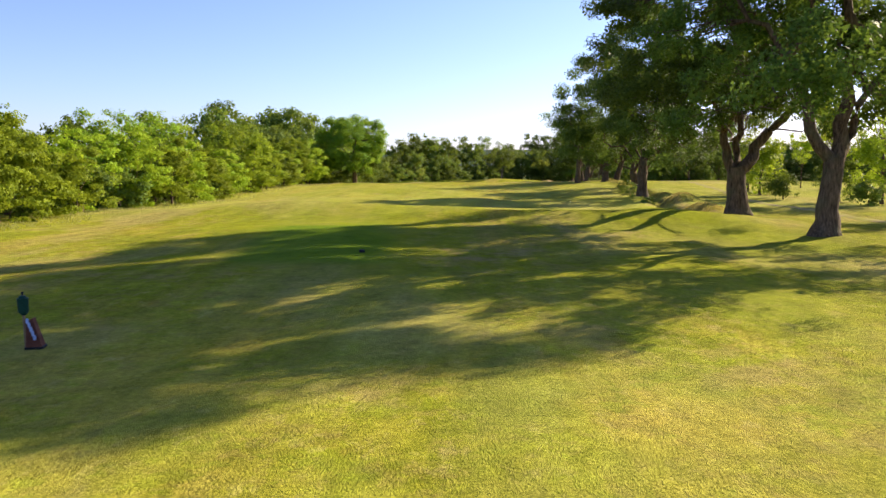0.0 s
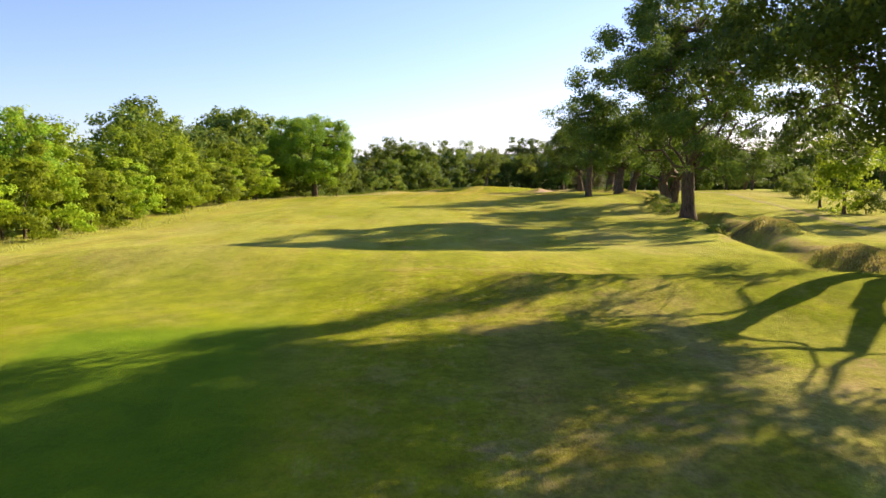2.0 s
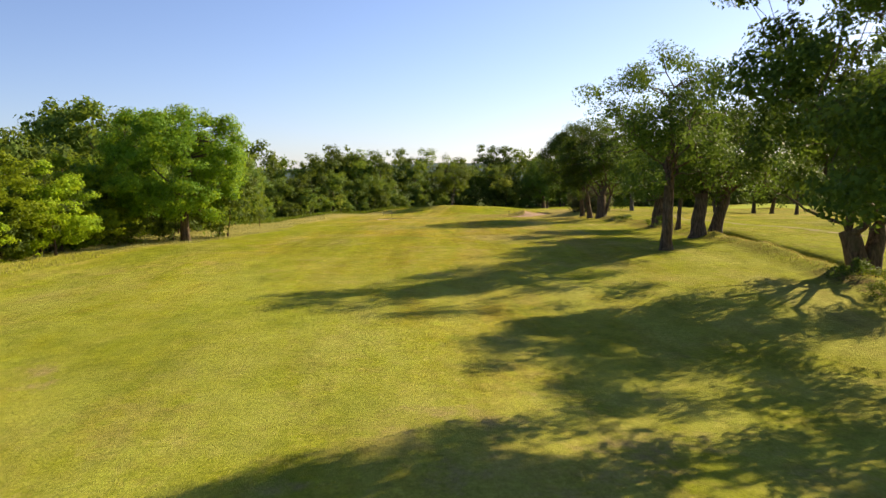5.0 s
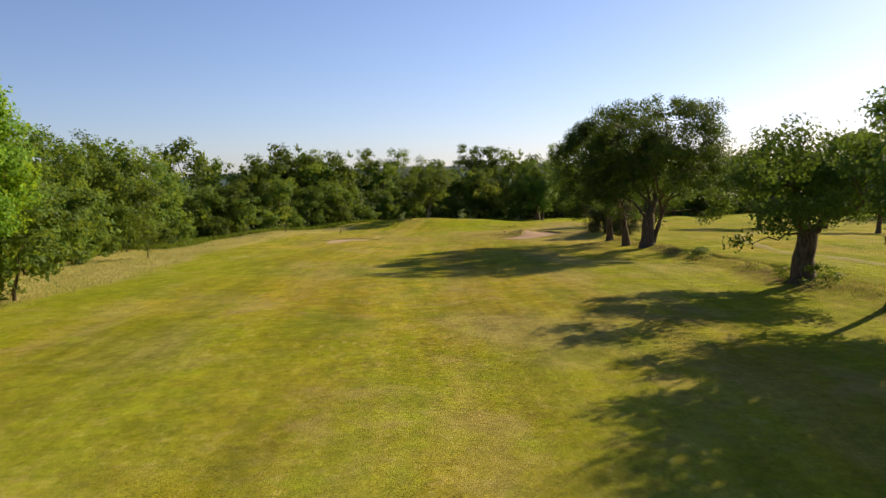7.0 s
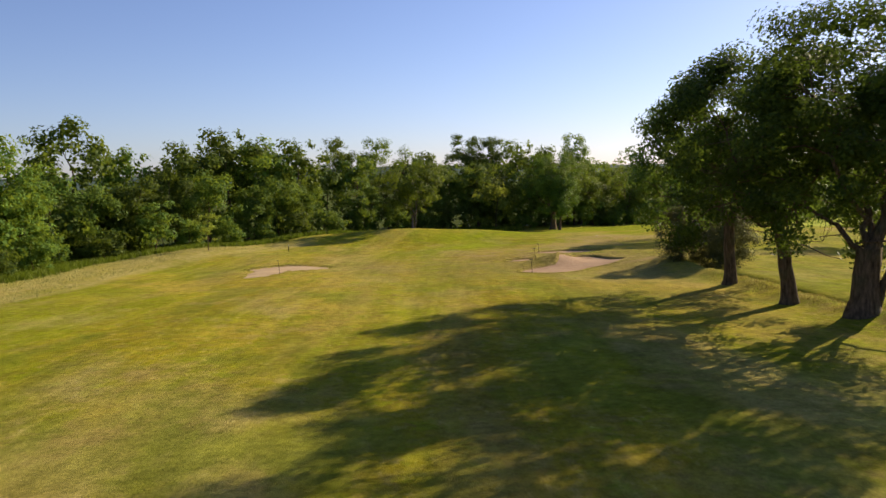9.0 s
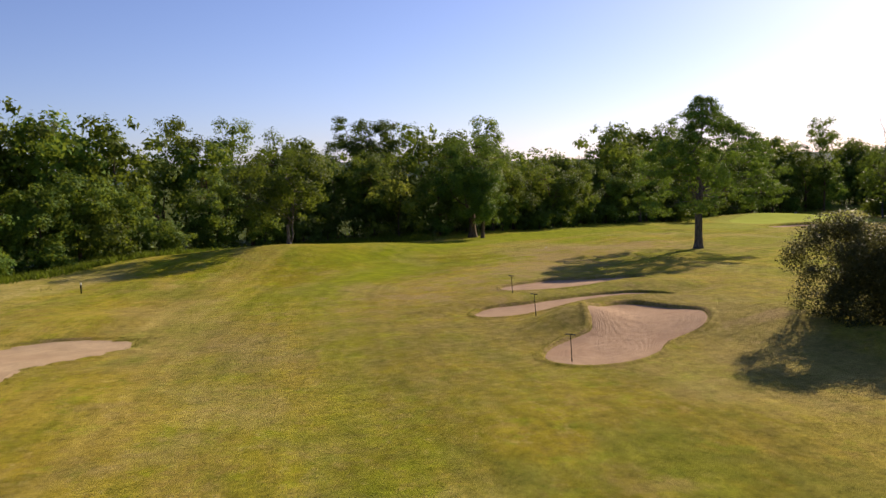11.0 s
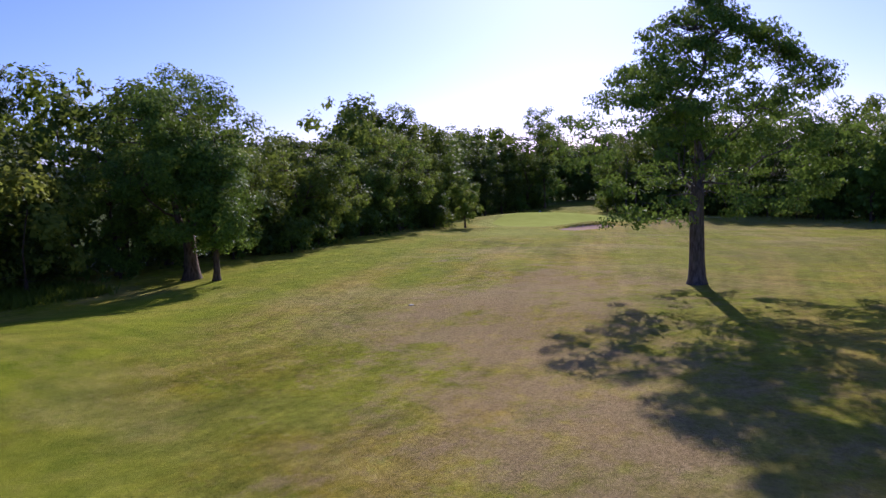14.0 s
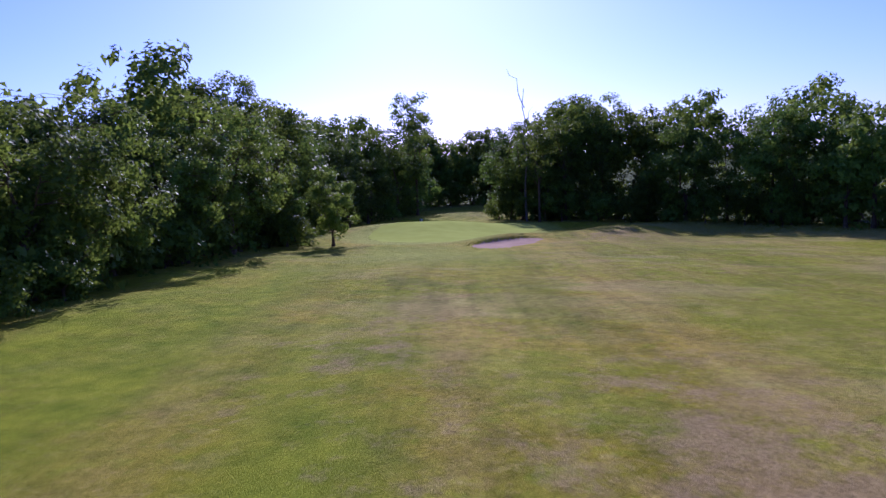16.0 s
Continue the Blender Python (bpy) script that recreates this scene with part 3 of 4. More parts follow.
def build_green():
    x, y, faces = sheet(np.arange(82, 118, 0.4), np.arange(208, 236, 0.4))
    b = blob(x, y, GREEN_SHAPE)
    faces = faces[(b[faces] < 1.06).all(1)]
    used, inverse = np.unique(faces, return_inverse=True)
    x, y, b = x[used], y[used], b[used]
    me = mesh_from("putting_green", np.stack([x, y, survey(x, y) + 0.03 - 0.07 * smooth(0.80, 1.03, b)], -1) * K, inverse.reshape(faces.shape), GREEN)
    return tagged(new("putting_green", me), "closely mown pale green putting surface on a low rise", "putting green", kind="structure")


build_green()


def build_path():
    ys = np.arange(10, 156, 1.0)
    mid = np.interp(ys, (10, 41, 58, 67, 85, 114, 124, 139, 145, 156), (17.5, 20.6, 23.1, 26.0, 28.5, 30.4, 32.2, 38.8, 43.0, 56.0))
    mid = np.convolve(np.pad(mid, 6, "edge"), np.ones(13) / 13, "valid")
    off = np.array((-1.0, -0.55, 0.0, 0.55, 1.0)) * 0.48
    x = (mid[:, None] + off + 0.12 * np.sin(ys * 1.7)[:, None] * np.sign(off)).ravel()
    y = np.repeat(ys, 5)
    z = survey(x, y) + np.tile((-0.02, 0.03, 0.05, 0.03, -0.02), len(ys))
    ids = np.arange(len(x)).reshape(-1, 5)
    faces = np.stack([ids[:-1, :-1], ids[:-1, 1:], ids[1:, 1:], ids[1:, :-1]], -1).reshape(-1, 4)
    me = mesh_from("gravel_path", np.stack([x, y, z], -1) * K, faces, GRAVEL)
    return tagged(new("gravel_path", me), "pale gravel cart path winding beyond the oak row", "path", kind="structure")


build_path()


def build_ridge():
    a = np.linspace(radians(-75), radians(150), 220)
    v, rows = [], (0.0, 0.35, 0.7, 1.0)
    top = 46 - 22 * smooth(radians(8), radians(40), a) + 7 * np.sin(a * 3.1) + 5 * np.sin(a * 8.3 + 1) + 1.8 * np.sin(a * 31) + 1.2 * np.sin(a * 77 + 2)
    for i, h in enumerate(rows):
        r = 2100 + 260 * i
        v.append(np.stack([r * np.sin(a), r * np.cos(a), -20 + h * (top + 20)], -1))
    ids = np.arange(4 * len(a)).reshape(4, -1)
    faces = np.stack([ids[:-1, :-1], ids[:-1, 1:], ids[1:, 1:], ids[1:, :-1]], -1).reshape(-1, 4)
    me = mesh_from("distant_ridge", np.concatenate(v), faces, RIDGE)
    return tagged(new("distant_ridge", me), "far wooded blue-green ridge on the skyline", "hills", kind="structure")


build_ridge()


# ---- trees ----
def tube(points, radii, sides=7, rng=None, rough=0.0):
    """A tapered tube along points, as vertices and quads."""
    p, r = np.asarray(points, float), np.asarray(radii, float)
    t = np.gradient(p, axis=0)
    t /= np.linalg.norm(t, axis=1, keepdims=True) + 1e-9
    ref = np.where(np.abs(t[:, 2:3]) > 0.9, np.array([[1.0, 0, 0]]), np.array([[0, 0, 1.0]]))
    u = np.cross(t, ref)
    u /= np.linalg.norm(u, axis=1, keepdims=True) + 1e-9
    w = np.cross(t, u)
    ang = np.linspace(0, 2 * np.pi, sides, endpoint=False)
    rad = r[:, None] * np.ones(sides)
    if rng is not None and rough:
        rad = rad * (1 + rough * rng.normal(size=(1, sides)) + 0.4 * rough * rng.normal(size=rad.shape))
    v = p[:, None] + rad[..., None] * (np.cos(ang)[None, :, None] * u[:, None] + np.sin(ang)[None, :, None] * w[:, None])
    ids = np.arange(len(p) * sides).reshape(len(p), sides)
    nxt = np.roll(ids, -1, 1)
    f = np.stack([ids[:-1], nxt[:-1], nxt[1:], ids[1:]], -1).reshape(-1, 4)
    return v.reshape(-1, 3), f


def join(pieces):
    vs, fs, n = [], [], 0
    for v, f in pieces:
        vs.append(v), fs.append(f + n)
        n += len(v)
    return np.concatenate(vs), np.concatenate(fs)


def bend(a, b, rng, sag=0.0, wob=0.08, n=6):
    a, b = np.asarray(a, float), np.asarray(b, float)
    s = np.linspace(0, 1, n)[:, None]
    length = np.linalg.norm(b - a)
    p = a + (b - a) * s + np.array([0, 0, sag * length]) * (4 * s * (1 - s))
    p[1:-1] += rng.normal(size=(n - 2, 3)) * wob * length * 0.5
    return p


def leaves(centres, radii, counts, size, rng, flat=0.7, boughs=None, up=0.35, reach=1.0):
    """Small pointed leaf blades scattered round centres, turned outwards from their boughs: vertices and triangles."""
    idx = np.repeat(np.arange(len(centres)), counts)
    n = len(idx)
    d = rng.normal(size=(n, 3))
    d /= np.linalg.norm(d, axis=1, keepdims=True)
    r = reach * rng.random(n) ** 0.45
    off = d * r[:, None] * np.asarray(radii)[idx][:, None]
    off[:, 2] *= flat
    c = np.asarray(centres)[idx] + off
    out = c - np.asarray(centres if boughs is None else boughs)[idx]
    out /= np.linalg.norm(out, axis=1, keepdims=True) + 1e-9
    nor = 0.62 * rng.normal(size=(n, 3)) + 1.25 * out + 0.3 * d + np.array([0, 0, up])
    nor /= np.linalg.norm(nor, axis=1, keepdims=True)
    a = np.cross(nor, rng.normal(size=(n, 3)))
    a /= np.linalg.norm(a, axis=1, keepdims=True) + 1e-9
    b = np.cross(nor, a)
    s = size * (0.6 + 0.8 * rng.random(n))[:, None]
    skew = (0.3 * rng.random(n) - 0.15)[:, None]
    v = np.stack([c - a * s * 0.5 + b * s * skew, c + a * s * 0.35 + b * s * 0.36, c + a * s * 0.35 - b * s * 0.36], 1)
    return v.reshape(-1, 3), np.arange(3 * n).reshape(-1, 3)


def crown_points(rng, n, centre, radii, hollow=0.55, lower=0.35, lump=0.25, boughs=16, inner=3):
    """Cluster centres on the rounded boughs of an uneven crown, and the middle of the bough of each."""
    turn = rng.random() * 6.28
    mid, size = [], []
    for i in range(boughs):
        z = 1 - (1.62 if lower < 0.75 else 1.9) * (i + 0.5) / boughs
        if z < -0.15 and rng.random() > lower + 0.45:
            continue
        a = turn + 2.39996 * i + rng.normal() * 0.25
        wide = (1 - abs(z) ** 2.6) ** (1 / 2.2)
        d = np.array([wide * math.cos(a), wide * math.sin(a), z])
        k = rng.uniform(0.78, 1.25) * 1.95 / math.sqrt(boughs)
        mid.append(d * (1.0 - 0.78 * k + lump * 0.5 * rng.normal()))
        size.append(k)
    for i in range(max(2, boughs // inner)):
        d = rng.normal(size=3)
        mid.append(d / np.linalg.norm(d) * hollow * rng.uniform(0.2, 1.0))
        size.append(1.9 / math.sqrt(boughs))
    mid, size = np.array(mid), np.array(size)
    which = rng.choice(len(mid), n, p=size ** 2 / np.sum(size ** 2))
    d = rng.normal(size=(n, 3))
    d /= np.linalg.norm(d, axis=1, keepdims=True)
    d = d + 0.6 * mid[which] / (np.linalg.norm(mid[which], axis=1, keepdims=True) + 1e-9) + np.array([0, 0, 0.22])
    d /= np.linalg.norm(d, axis=1, keepdims=True)
    out = mid[which] + d * (1, 1, 0.8) * (size[which] * (0.4 + 0.6 * rng.random(n) ** 0.5))[:, None]
    wide = np.percentile(np.hypot(out[:, 0], out[:, 1]), 95)
    lo, hi = out[:, 2].min(), out[:, 2].max()
    fitted = []
    for p in (out, mid[which]):
        p = p.copy()
        p[:, :2] /= wide
        p[:, 2] = np.interp(p[:, 2], (lo, 0, hi), (-0.98, 0, 0.96))
        fitted.append(p * radii + centre)
    return fitted


def tree_meshes(seed, height, spread_r, trunk_r, fork, leaf=0.18, clusters=0, per=190, cluster_r=0.9, lean=(0, 0), limbs=6,
                flare=1.7, gap=1.0, bark=None, foliage=None, low=None, sides=11, twigs=True, second=None, lump=0.25, hollow=0.3, rx_ry=(1, 1), lower=0.35, arms=(), flat=0.7, fill=16, cone=0.0, boughs=26, limb=1.0, shift=(0, 0), inner=3, tip=0.0):
    """Meshes of a broad-leaved tree: its wood and its leaves, with the foot at the origin."""
    rng = np.random.default_rng(seed)
    low = fork * 0.9 if low is None else low
    clusters = clusters or int(60 + 2.3 * spread_r * (height - low))
    cz, rz = (height + low) / 2, (height - low) / 2
    top = np.array([lean[0], lean[1], fork])
    pts, middles = crown_points(rng, clusters, (lean[0] * 1.4 + shift[0], lean[1] * 1.4 + shift[1], cz), (spread_r * rx_ry[0], spread_r * rx_ry[1], rz), hollow, lower, lump, boughs, inner)
    for q in (pts, middles):
        up = (q[:, 2:3] - cz) / rz
        q[:, :2] *= 1 - cone * up - tip * np.maximum(up - 0.2, 0)
    wood = []
    h = np.concatenate([[-0.3, 0.0, 0.25, 0.7], np.linspace(1.2, fork, 4)]) if fork > 1.6 else np.linspace(-0.3, fork, 6)
    s = np.clip(h / fork, 0, 1)
    line = np.stack([top[0] * s ** 1.3, top[1] * s ** 1.3, h], -1)
    line[2:-1, :2] += rng.normal(size=(len(h) - 3, 2)) * trunk_r * 0.05
    rad = trunk_r * (1 + (flare - 1) * np.exp(-np.maximum(h, 0) / (0.55 * trunk_r + 0.2)) - 0.16 * s)
    wood.append(tube(line, rad, sides, rng, 0.07))
    if second:
        dx, dy, k = second
        q = bend((dx * 0.25, dy * 0.25, -0.2), (dx, dy, fork * 1.05), rng, 0, 0.05, 6)
        wood.append(tube(q, np.linspace(trunk_r * k * 1.25, trunk_r * k * 0.8, 6), 9, rng, 0.06))
    starts = [line[-1]]
    for dx, dy, dz, k in arms:
        end = line[-1] + np.array([dx, dy, dz])
        q = bend(line[-1] - np.array([0, 0, 0.35]), end, rng, 0.0, 0.06, 6)
        q[1:3, :2] += np.array([dx, dy]) * 0.14
        wood.append(tube(q, trunk_r * k * np.linspace(1.1, 0.78, 6), 9, rng, 0.06))
        starts.append(end)
    # main limbs end at well-spread clusters; the others hang off the nearest limb
    heads = [int(np.argmax(pts[:, 2]))]
    while len(heads) < limbs:
        dist = np.min([np.linalg.norm((pts - pts[i]) * (1, 1, 0.8), axis=1) for i in heads], axis=0)
        heads.append(int(np.argmax(dist)))
    nodes, node_r = [], []
    for i in heads:
        end = pts[i] * np.array([0.86, 0.86, 0.94])
        start = line[-1] - np.array([0, 0, rng.random() * 0.12 * fork]) if second is None or rng.random() < 0.6 else np.array([second[0], second[1], fork])
        if len(starts) > 1:
            start = min(starts[1:], key=lambda q: np.linalg.norm((q - end) * (1, 1, 0.3)))
        n = 9 if twigs else 6
        path = bend(start, end, rng, 0.10 * rng.random() - 0.02, 0.07, n)
        r0 = trunk_r * (0.56 if i == heads[0] else limb * (0.24 + 0.18 * rng.random()))
        r0 = r0 * (0.45 if end[2] < start[2] + 2.0 else 1.0)
        rr = r0 * (1 - np.linspace(0, 1, n) ** 0.8 * 0.88)
        wood.append(tube(path, rr, 7 if twigs else 5, rng, 0.05))
        nodes.append(path[2:]), node_r.append(rr[2:])
    nodes, node_r = np.concatenate(nodes), np.concatenate(node_r)
    if twigs:
        for p in pts:
            inner = np.linalg.norm(nodes - p, axis=1) + 0.6 * np.maximum(nodes[:, 2] - p[2], 0)
            j = int(np.argmin(inner))
            if inner[j] > 0.25:
                q = bend(nodes[j], p, rng, 0.05, 0.10, 4)
                r0 = min(node_r[j] * 0.6, 0.05 + 0.014 * inner[j])
                wood.append(tube(q, np.linspace(r0, 0.012, 4), 4))
    v, f = join(wood)
    trunk = mesh_from("trunk", v, f, bark or BARK)
    cr = cluster_r * (0.65 + 0.7 * rng.random(len(pts)))
    counts = (per * (cr / cluster_r) ** 2 * gap * (0.7 + 0.6 * rng.random(len(pts)))).astype(int)
    fine = leaves(pts, cr, counts, leaf, rng, flat, middles)
    inside = leaves(0.55 * pts + 0.45 * middles, cr, np.maximum(counts // fill, 1), leaf * 1.6, rng, flat, None, 0.3, 0.8)
    v, f = join((fine, inside))
    crown = mesh_from("crown", v, f, foliage or OAK_LEAF, False)
    return trunk, crown


def plant(name, meshes, x, y, label, category="tree", group="", turn=0.0, scale=1.0, sink=0.05, squash=1.0):
    """A tree as a thing with its trunk and crown, on the ground at survey place x, y."""
    thing = new(name)
    X, Y = x * K, y * K
    thing.matrix_world = Matrix.LocRotScale((X, Y, float(ground_z(X, Y)) - sink), Euler((0, 0, radians(turn))), (scale, scale, scale * squash))
    for part_name, me in zip(("trunk", "crown"), meshes):
        if me:
            ob = new(part_name, me)
            ob.parent = thing
    return tagged(thing, label, category, group)


ROW = "old oaks along the ditch"
# x, y, height, crown radius, trunk radius, fork height, lean, extras, label
OAKS = (
    (14.1, 26.9, 19.5, 8.1, 0.50, 3.6, (0.2, -0.1), dict(limbs=10, low=3.6, flare=1.6, gap=1.4, lower=0.6, cone=0.2, hollow=0.7, inner=2, shift=(0.2, -0.3), boughs=38, arms=((-2.0, 0.3, 4.0, 0.55), (0.4, 0.1, 4.2, 0.62), (1.6, 0.5, 3.0, 0.4))), "tall old oak with a pale scarred trunk base"),
    (14.4, 36.0, 19.1, 8.8, 0.62, 2.9, (-0.1, 0.2), dict(limb=0.8, limbs=12, low=4.2, flare=1.45, lower=0.6, gap=1.45, hollow=0.72, cone=0.25, boughs=50, arms=((2.1, 0.2, 2.3, 0.62), (-0.7, 0.3, 2.2, 0.5), (0.6, 0.9, 3.0, 0.4))), "massive old pollard oak forking low into two limbs"),
    (17.45, 64.4, 20.6, 10.0, 0.58, 4.2, (0.0, 0.1), dict(shift=(0.9, -1.3), gap=1.5, lump=0.12, inner=1, limbs=13, low=3.0, flare=1.45, cone=0.22, tip=0.7, boughs=54, lower=0.8, hollow=0.75, limb=0.7), "large spreading oak with a thick dark trunk"),
    (20.2, 76.2, 11.2, 5.6, 0.54, 3.0, (-0.7, 0.2), dict(limbs=8, low=4.3, gap=0.95, second=(0.9, 0.4, 0.85)), "twin-stemmed leaning oak wrapped in ivy beside the ditch"),
    (15.3, 83.8, 12.6, 4.7, 0.34, 4.6, (0.3, 0.2), dict(shift=(-0.2, -0.4), limbs=10, low=3.4, gap=0.66, lower=0.8, lump=0.26, flare=1.4, cluster_r=0.85, leaf=0.16), "slender oak with an open airy crown"),
    (19.9, 90.6, 9.4, 4.2, 0.52, 3.2, (0.3, 0.0), dict(gap=0.65, hollow=0.5, limbs=7, low=2.8, flare=1.35), "stout oak with a rough gnarled trunk"),
    (21.6, 92.0, 9.8, 4.2, 0.46, 3.0, (0.9, 0.2), dict(gap=0.65, hollow=0.5, limbs=7, low=3.0, flare=1.35), "leaning oak with a dark furrowed trunk"),
    (20.8, 95.6, 8.0, 3.0, 0.18, 3.4, (0.3, 0.0), dict(limbs=6, low=2.8, cluster_r=0.8, gap=0.7), "thin young oak in the row"),
    (22.0, 102.2, 7.8, 4.8, 0.54, 2.5, (0.2, 0.0), dict(limbs=9, low=2.0, flare=1.25, gap=0.85), "squat pollard oak with a swollen trunk head"),
    (24.3, 123.9, 12.9, 5.8, 0.52, 2.9, (0.0, -0.2), dict(limbs=11, low=2.4, gap=0.95, lump=0.16, lower=0.7, limb=0.75, boughs=36, shift=(0.7, -0.4), second=(1.3, -0.2, 0.35), flare=1.4), "old oak with a side stem and a broad crown"),
    (24.3, 128.0, 12.6, 5.4, 0.38, 3.4, (-0.5, 0.1), dict(gap=0.95, lump=0.16, limbs=9, low=2.6, flare=1.4, boughs=32, limb=0.8), "crooked-stemmed oak in a clump of three"),
    (25.1, 134.0, 11.8, 5.8, 0.34, 4.0, (-0.1, 0.0), dict(gap=0.95, lump=0.16, limbs=9, low=2.6, flare=1.4, boughs=32, limb=0.8), "straight-stemmed oak in a clump of three"),
)
for i, (x, y, h, r, tr, fork, lean, more, label) in enumerate(OAKS):
    plant("oak_tree", tree_meshes(100 + i, h, r, tr, fork, lean=lean, **more), x, y, label, "tree", ROW)
plant("oak_tree", tree_meshes(86, 15.2, 6.2, 0.40, 5.2, leaf=0.17, clusters=540, per=82, limbs=24, low=3.1, flare=1.5, cluster_r=0.62, hollow=0.6, lump=0.12, lower=1.0, flat=0.5, cone=0.48, tip=0.35, shift=(0.3, -0.5), boughs=60, limb=0.55, bark=GREY_BARK), 45.55, 175.6,
      "lone oak with layered open branches on the fairway", "tree")
plant("oak_tree", tree_meshes(78, 11.8, 6.5, 0.40, 3.2, leaf=0.20, clusters=430, per=165, limbs=8, low=2.0, flare=1.3, lump=0.2, foliage=GREEN_LEAF, lower=0.9, boughs=40, cluster_r=0.78, hollow=0.6, shift=(-0.8, 0.4)), -12.3, 102.6,
      "broad bright green oak at the edge of the woods", "tree")


# woodland: a few kinds of tree, each planted many times
WOODS, WOODS_BEHIND = [], []
for i, (h, r, low) in enumerate(((13.5, 4.8, 0.3), (15.0, 5.0, 0.5), (12.0, 4.8, 0.0), (14.5, 4.4, 0.6), (11.0, 4.4, 0.0), (16.0, 4.8, 1.0), (9.5, 4.2, 0.0))):
    WOODS.append(tree_meshes(300 + i, h, r, 0.26, h * 0.28, leaf=0.35, clusters=120, per=48, cluster_r=0.95, limbs=4, low=low, twigs=False, foliage=FRESH_LEAF, sides=6, hollow=0.58, lump=0.2, fill=9, lower=0.8, boughs=17 + i % 3))
    WOODS_BEHIND.append(tree_meshes(320 + i, h, r, 0.26, h * 0.4, leaf=0.52, clusters=80, per=27, cluster_r=1.05, limbs=3, low=h * 0.3, twigs=False, foliage=WOOD_LEAF, sides=5, hollow=0.5, lump=0.18, fill=7, boughs=13))
WOODS_NEAR = [tree_meshes(330 + i, h, r, 0.26, h * 0.28, leaf=0.265, clusters=135, per=66, cluster_r=0.9, limbs=6, low=low, twigs=True, foliage=WOOD_LEAF, sides=6, hollow=0.5, lump=0.26, fill=9, lower=0.8, boughs=19) for i, (h, r, low) in enumerate(((13.5, 4.8, 0.6), (15.5, 5.0, 1.2), (12.0, 4.8, 0.4)))]
AIRY = [tree_meshes(340 + i, h, 3.2, 0.2, h * 0.4, leaf=0.32, clusters=70, per=60, cluster_r=0.95, limbs=9, low=h * 0.45, twigs=True, foliage=WOOD_LEAF, sides=7, lump=0.4, hollow=0.3, boughs=16) for i, h in enumerate((17.0, 18.5))]
BUSHES = [tree_meshes(360 + i, h, r, 0.09, 0.7, leaf=0.25, clusters=56, per=46, cluster_r=0.6, limbs=3, low=-0.2, twigs=False, foliage=m, sides=6, hollow=0.4, lump=0.3, lower=1.0, boughs=13)
          for i, (h, r, m) in enumerate(((4.2, 2.4, WOOD_LEAF), (5.2, 2.6, WOOD_LEAF), (3.2, 2.2, WOOD_LEAF), (5.6, 3.0, YELLOW_LEAF)))]

UNDERSHRUBS = [tree_meshes(380 + i, 4.6, 3.4, 0.08, 0.6, leaf=0.56, clusters=40, per=15, cluster_r=1.1, limbs=2, low=-0.3, twigs=False, foliage=WOOD_LEAF, sides=5, hollow=0.3, lower=1.0, boughs=8) for i in range(2)]


def releaf(kinds, foliage):
    """The same trees in another leaf."""
    out = []
    for trunk, crown in kinds:
        crown = crown.copy()
        crown.materials[0] = foliage
        out.append((trunk, crown))
    return out


WOODS_MID, WOODS_DARK = releaf(WOODS, WOOD_LEAF), releaf(WOODS, OAK_LEAF)
THICKET, THICKET_AIRY = releaf(WOODS, BRIGHT_LEAF), releaf(AIRY, BRIGHT_LEAF)
woods_rng = random.Random(5)


def along(line, step):
    """Places along a polyline, with the way across it (to its left)."""
    for (ax, ay), (bx, by) in zip(line, line[1:]):
        n = max(1, round(math.hypot(bx - ax, by - ay) / step))
        for i in range(n):
            t = i / n
            length = math.hypot(bx - ax, by - ay)
            yield ax + (bx - ax) * t, ay + (by - ay) * t, -(by - ay) / length, (bx - ax) / length


def woods(line, rows, step, group, tall=(1.0, 1.0), bush=1.0, airy=0.06, front=None, vary=(0.74, 1.0)):
    """Rows of trees along a line, with bushes at their foot; tall: the size at the line's start and end."""
    stops = list(along(line, step))
    for k, (x, y, nx, ny) in enumerate(stops):
        size = tall[0] + (tall[1] - tall[0]) * k / len(stops)
        for row in range(rows):
            d = row * 4.2 + woods_rng.uniform(-1.0, 1.0)
            s = woods_rng.uniform(-step, step) * 0.4
            px, py = x + nx * d + ny * s, y + ny * d - nx * s
            if row > 0 and woods_rng.random() < airy:
                plant("woodland_tree", woods_rng.choice(AIRY), px, py, "tall thin open-crowned woodland tree", "tree", group, woods_rng.uniform(0, 360), size * woods_rng.uniform(0.85, 1.0))
                continue
            kinds = WOODS_BEHIND if row > 0 else front or WOODS
            plant("woodland_tree", woods_rng.choice(kinds), px, py, "leafy green broad-leaved tree in the woods", "tree", group, woods_rng.uniform(0, 360), size * woods_rng.uniform(vary[0], vary[1] + (0.14 if row else 0)))
        for d in (woods_rng.uniform(0.8, 3.6),):
            plant("shrub", woods_rng.choice(UNDERSHRUBS), x + nx * d, y + ny * d, "dark leafy shrub beneath the woodland trees", "bush", group, woods_rng.uniform(0, 360), woods_rng.uniform(0.9, 1.3))
        if woods_rng.random() < bush:
            d = -woods_rng.uniform(1.6, 2.8)
            plant("bush", woods_rng.choice(BUSHES[:3]), x + nx * d, y + ny * d, "dense green bush at the foot of the woods", "bush", group, woods_rng.uniform(0, 360), woods_rng.uniform(0.7, 1.2))


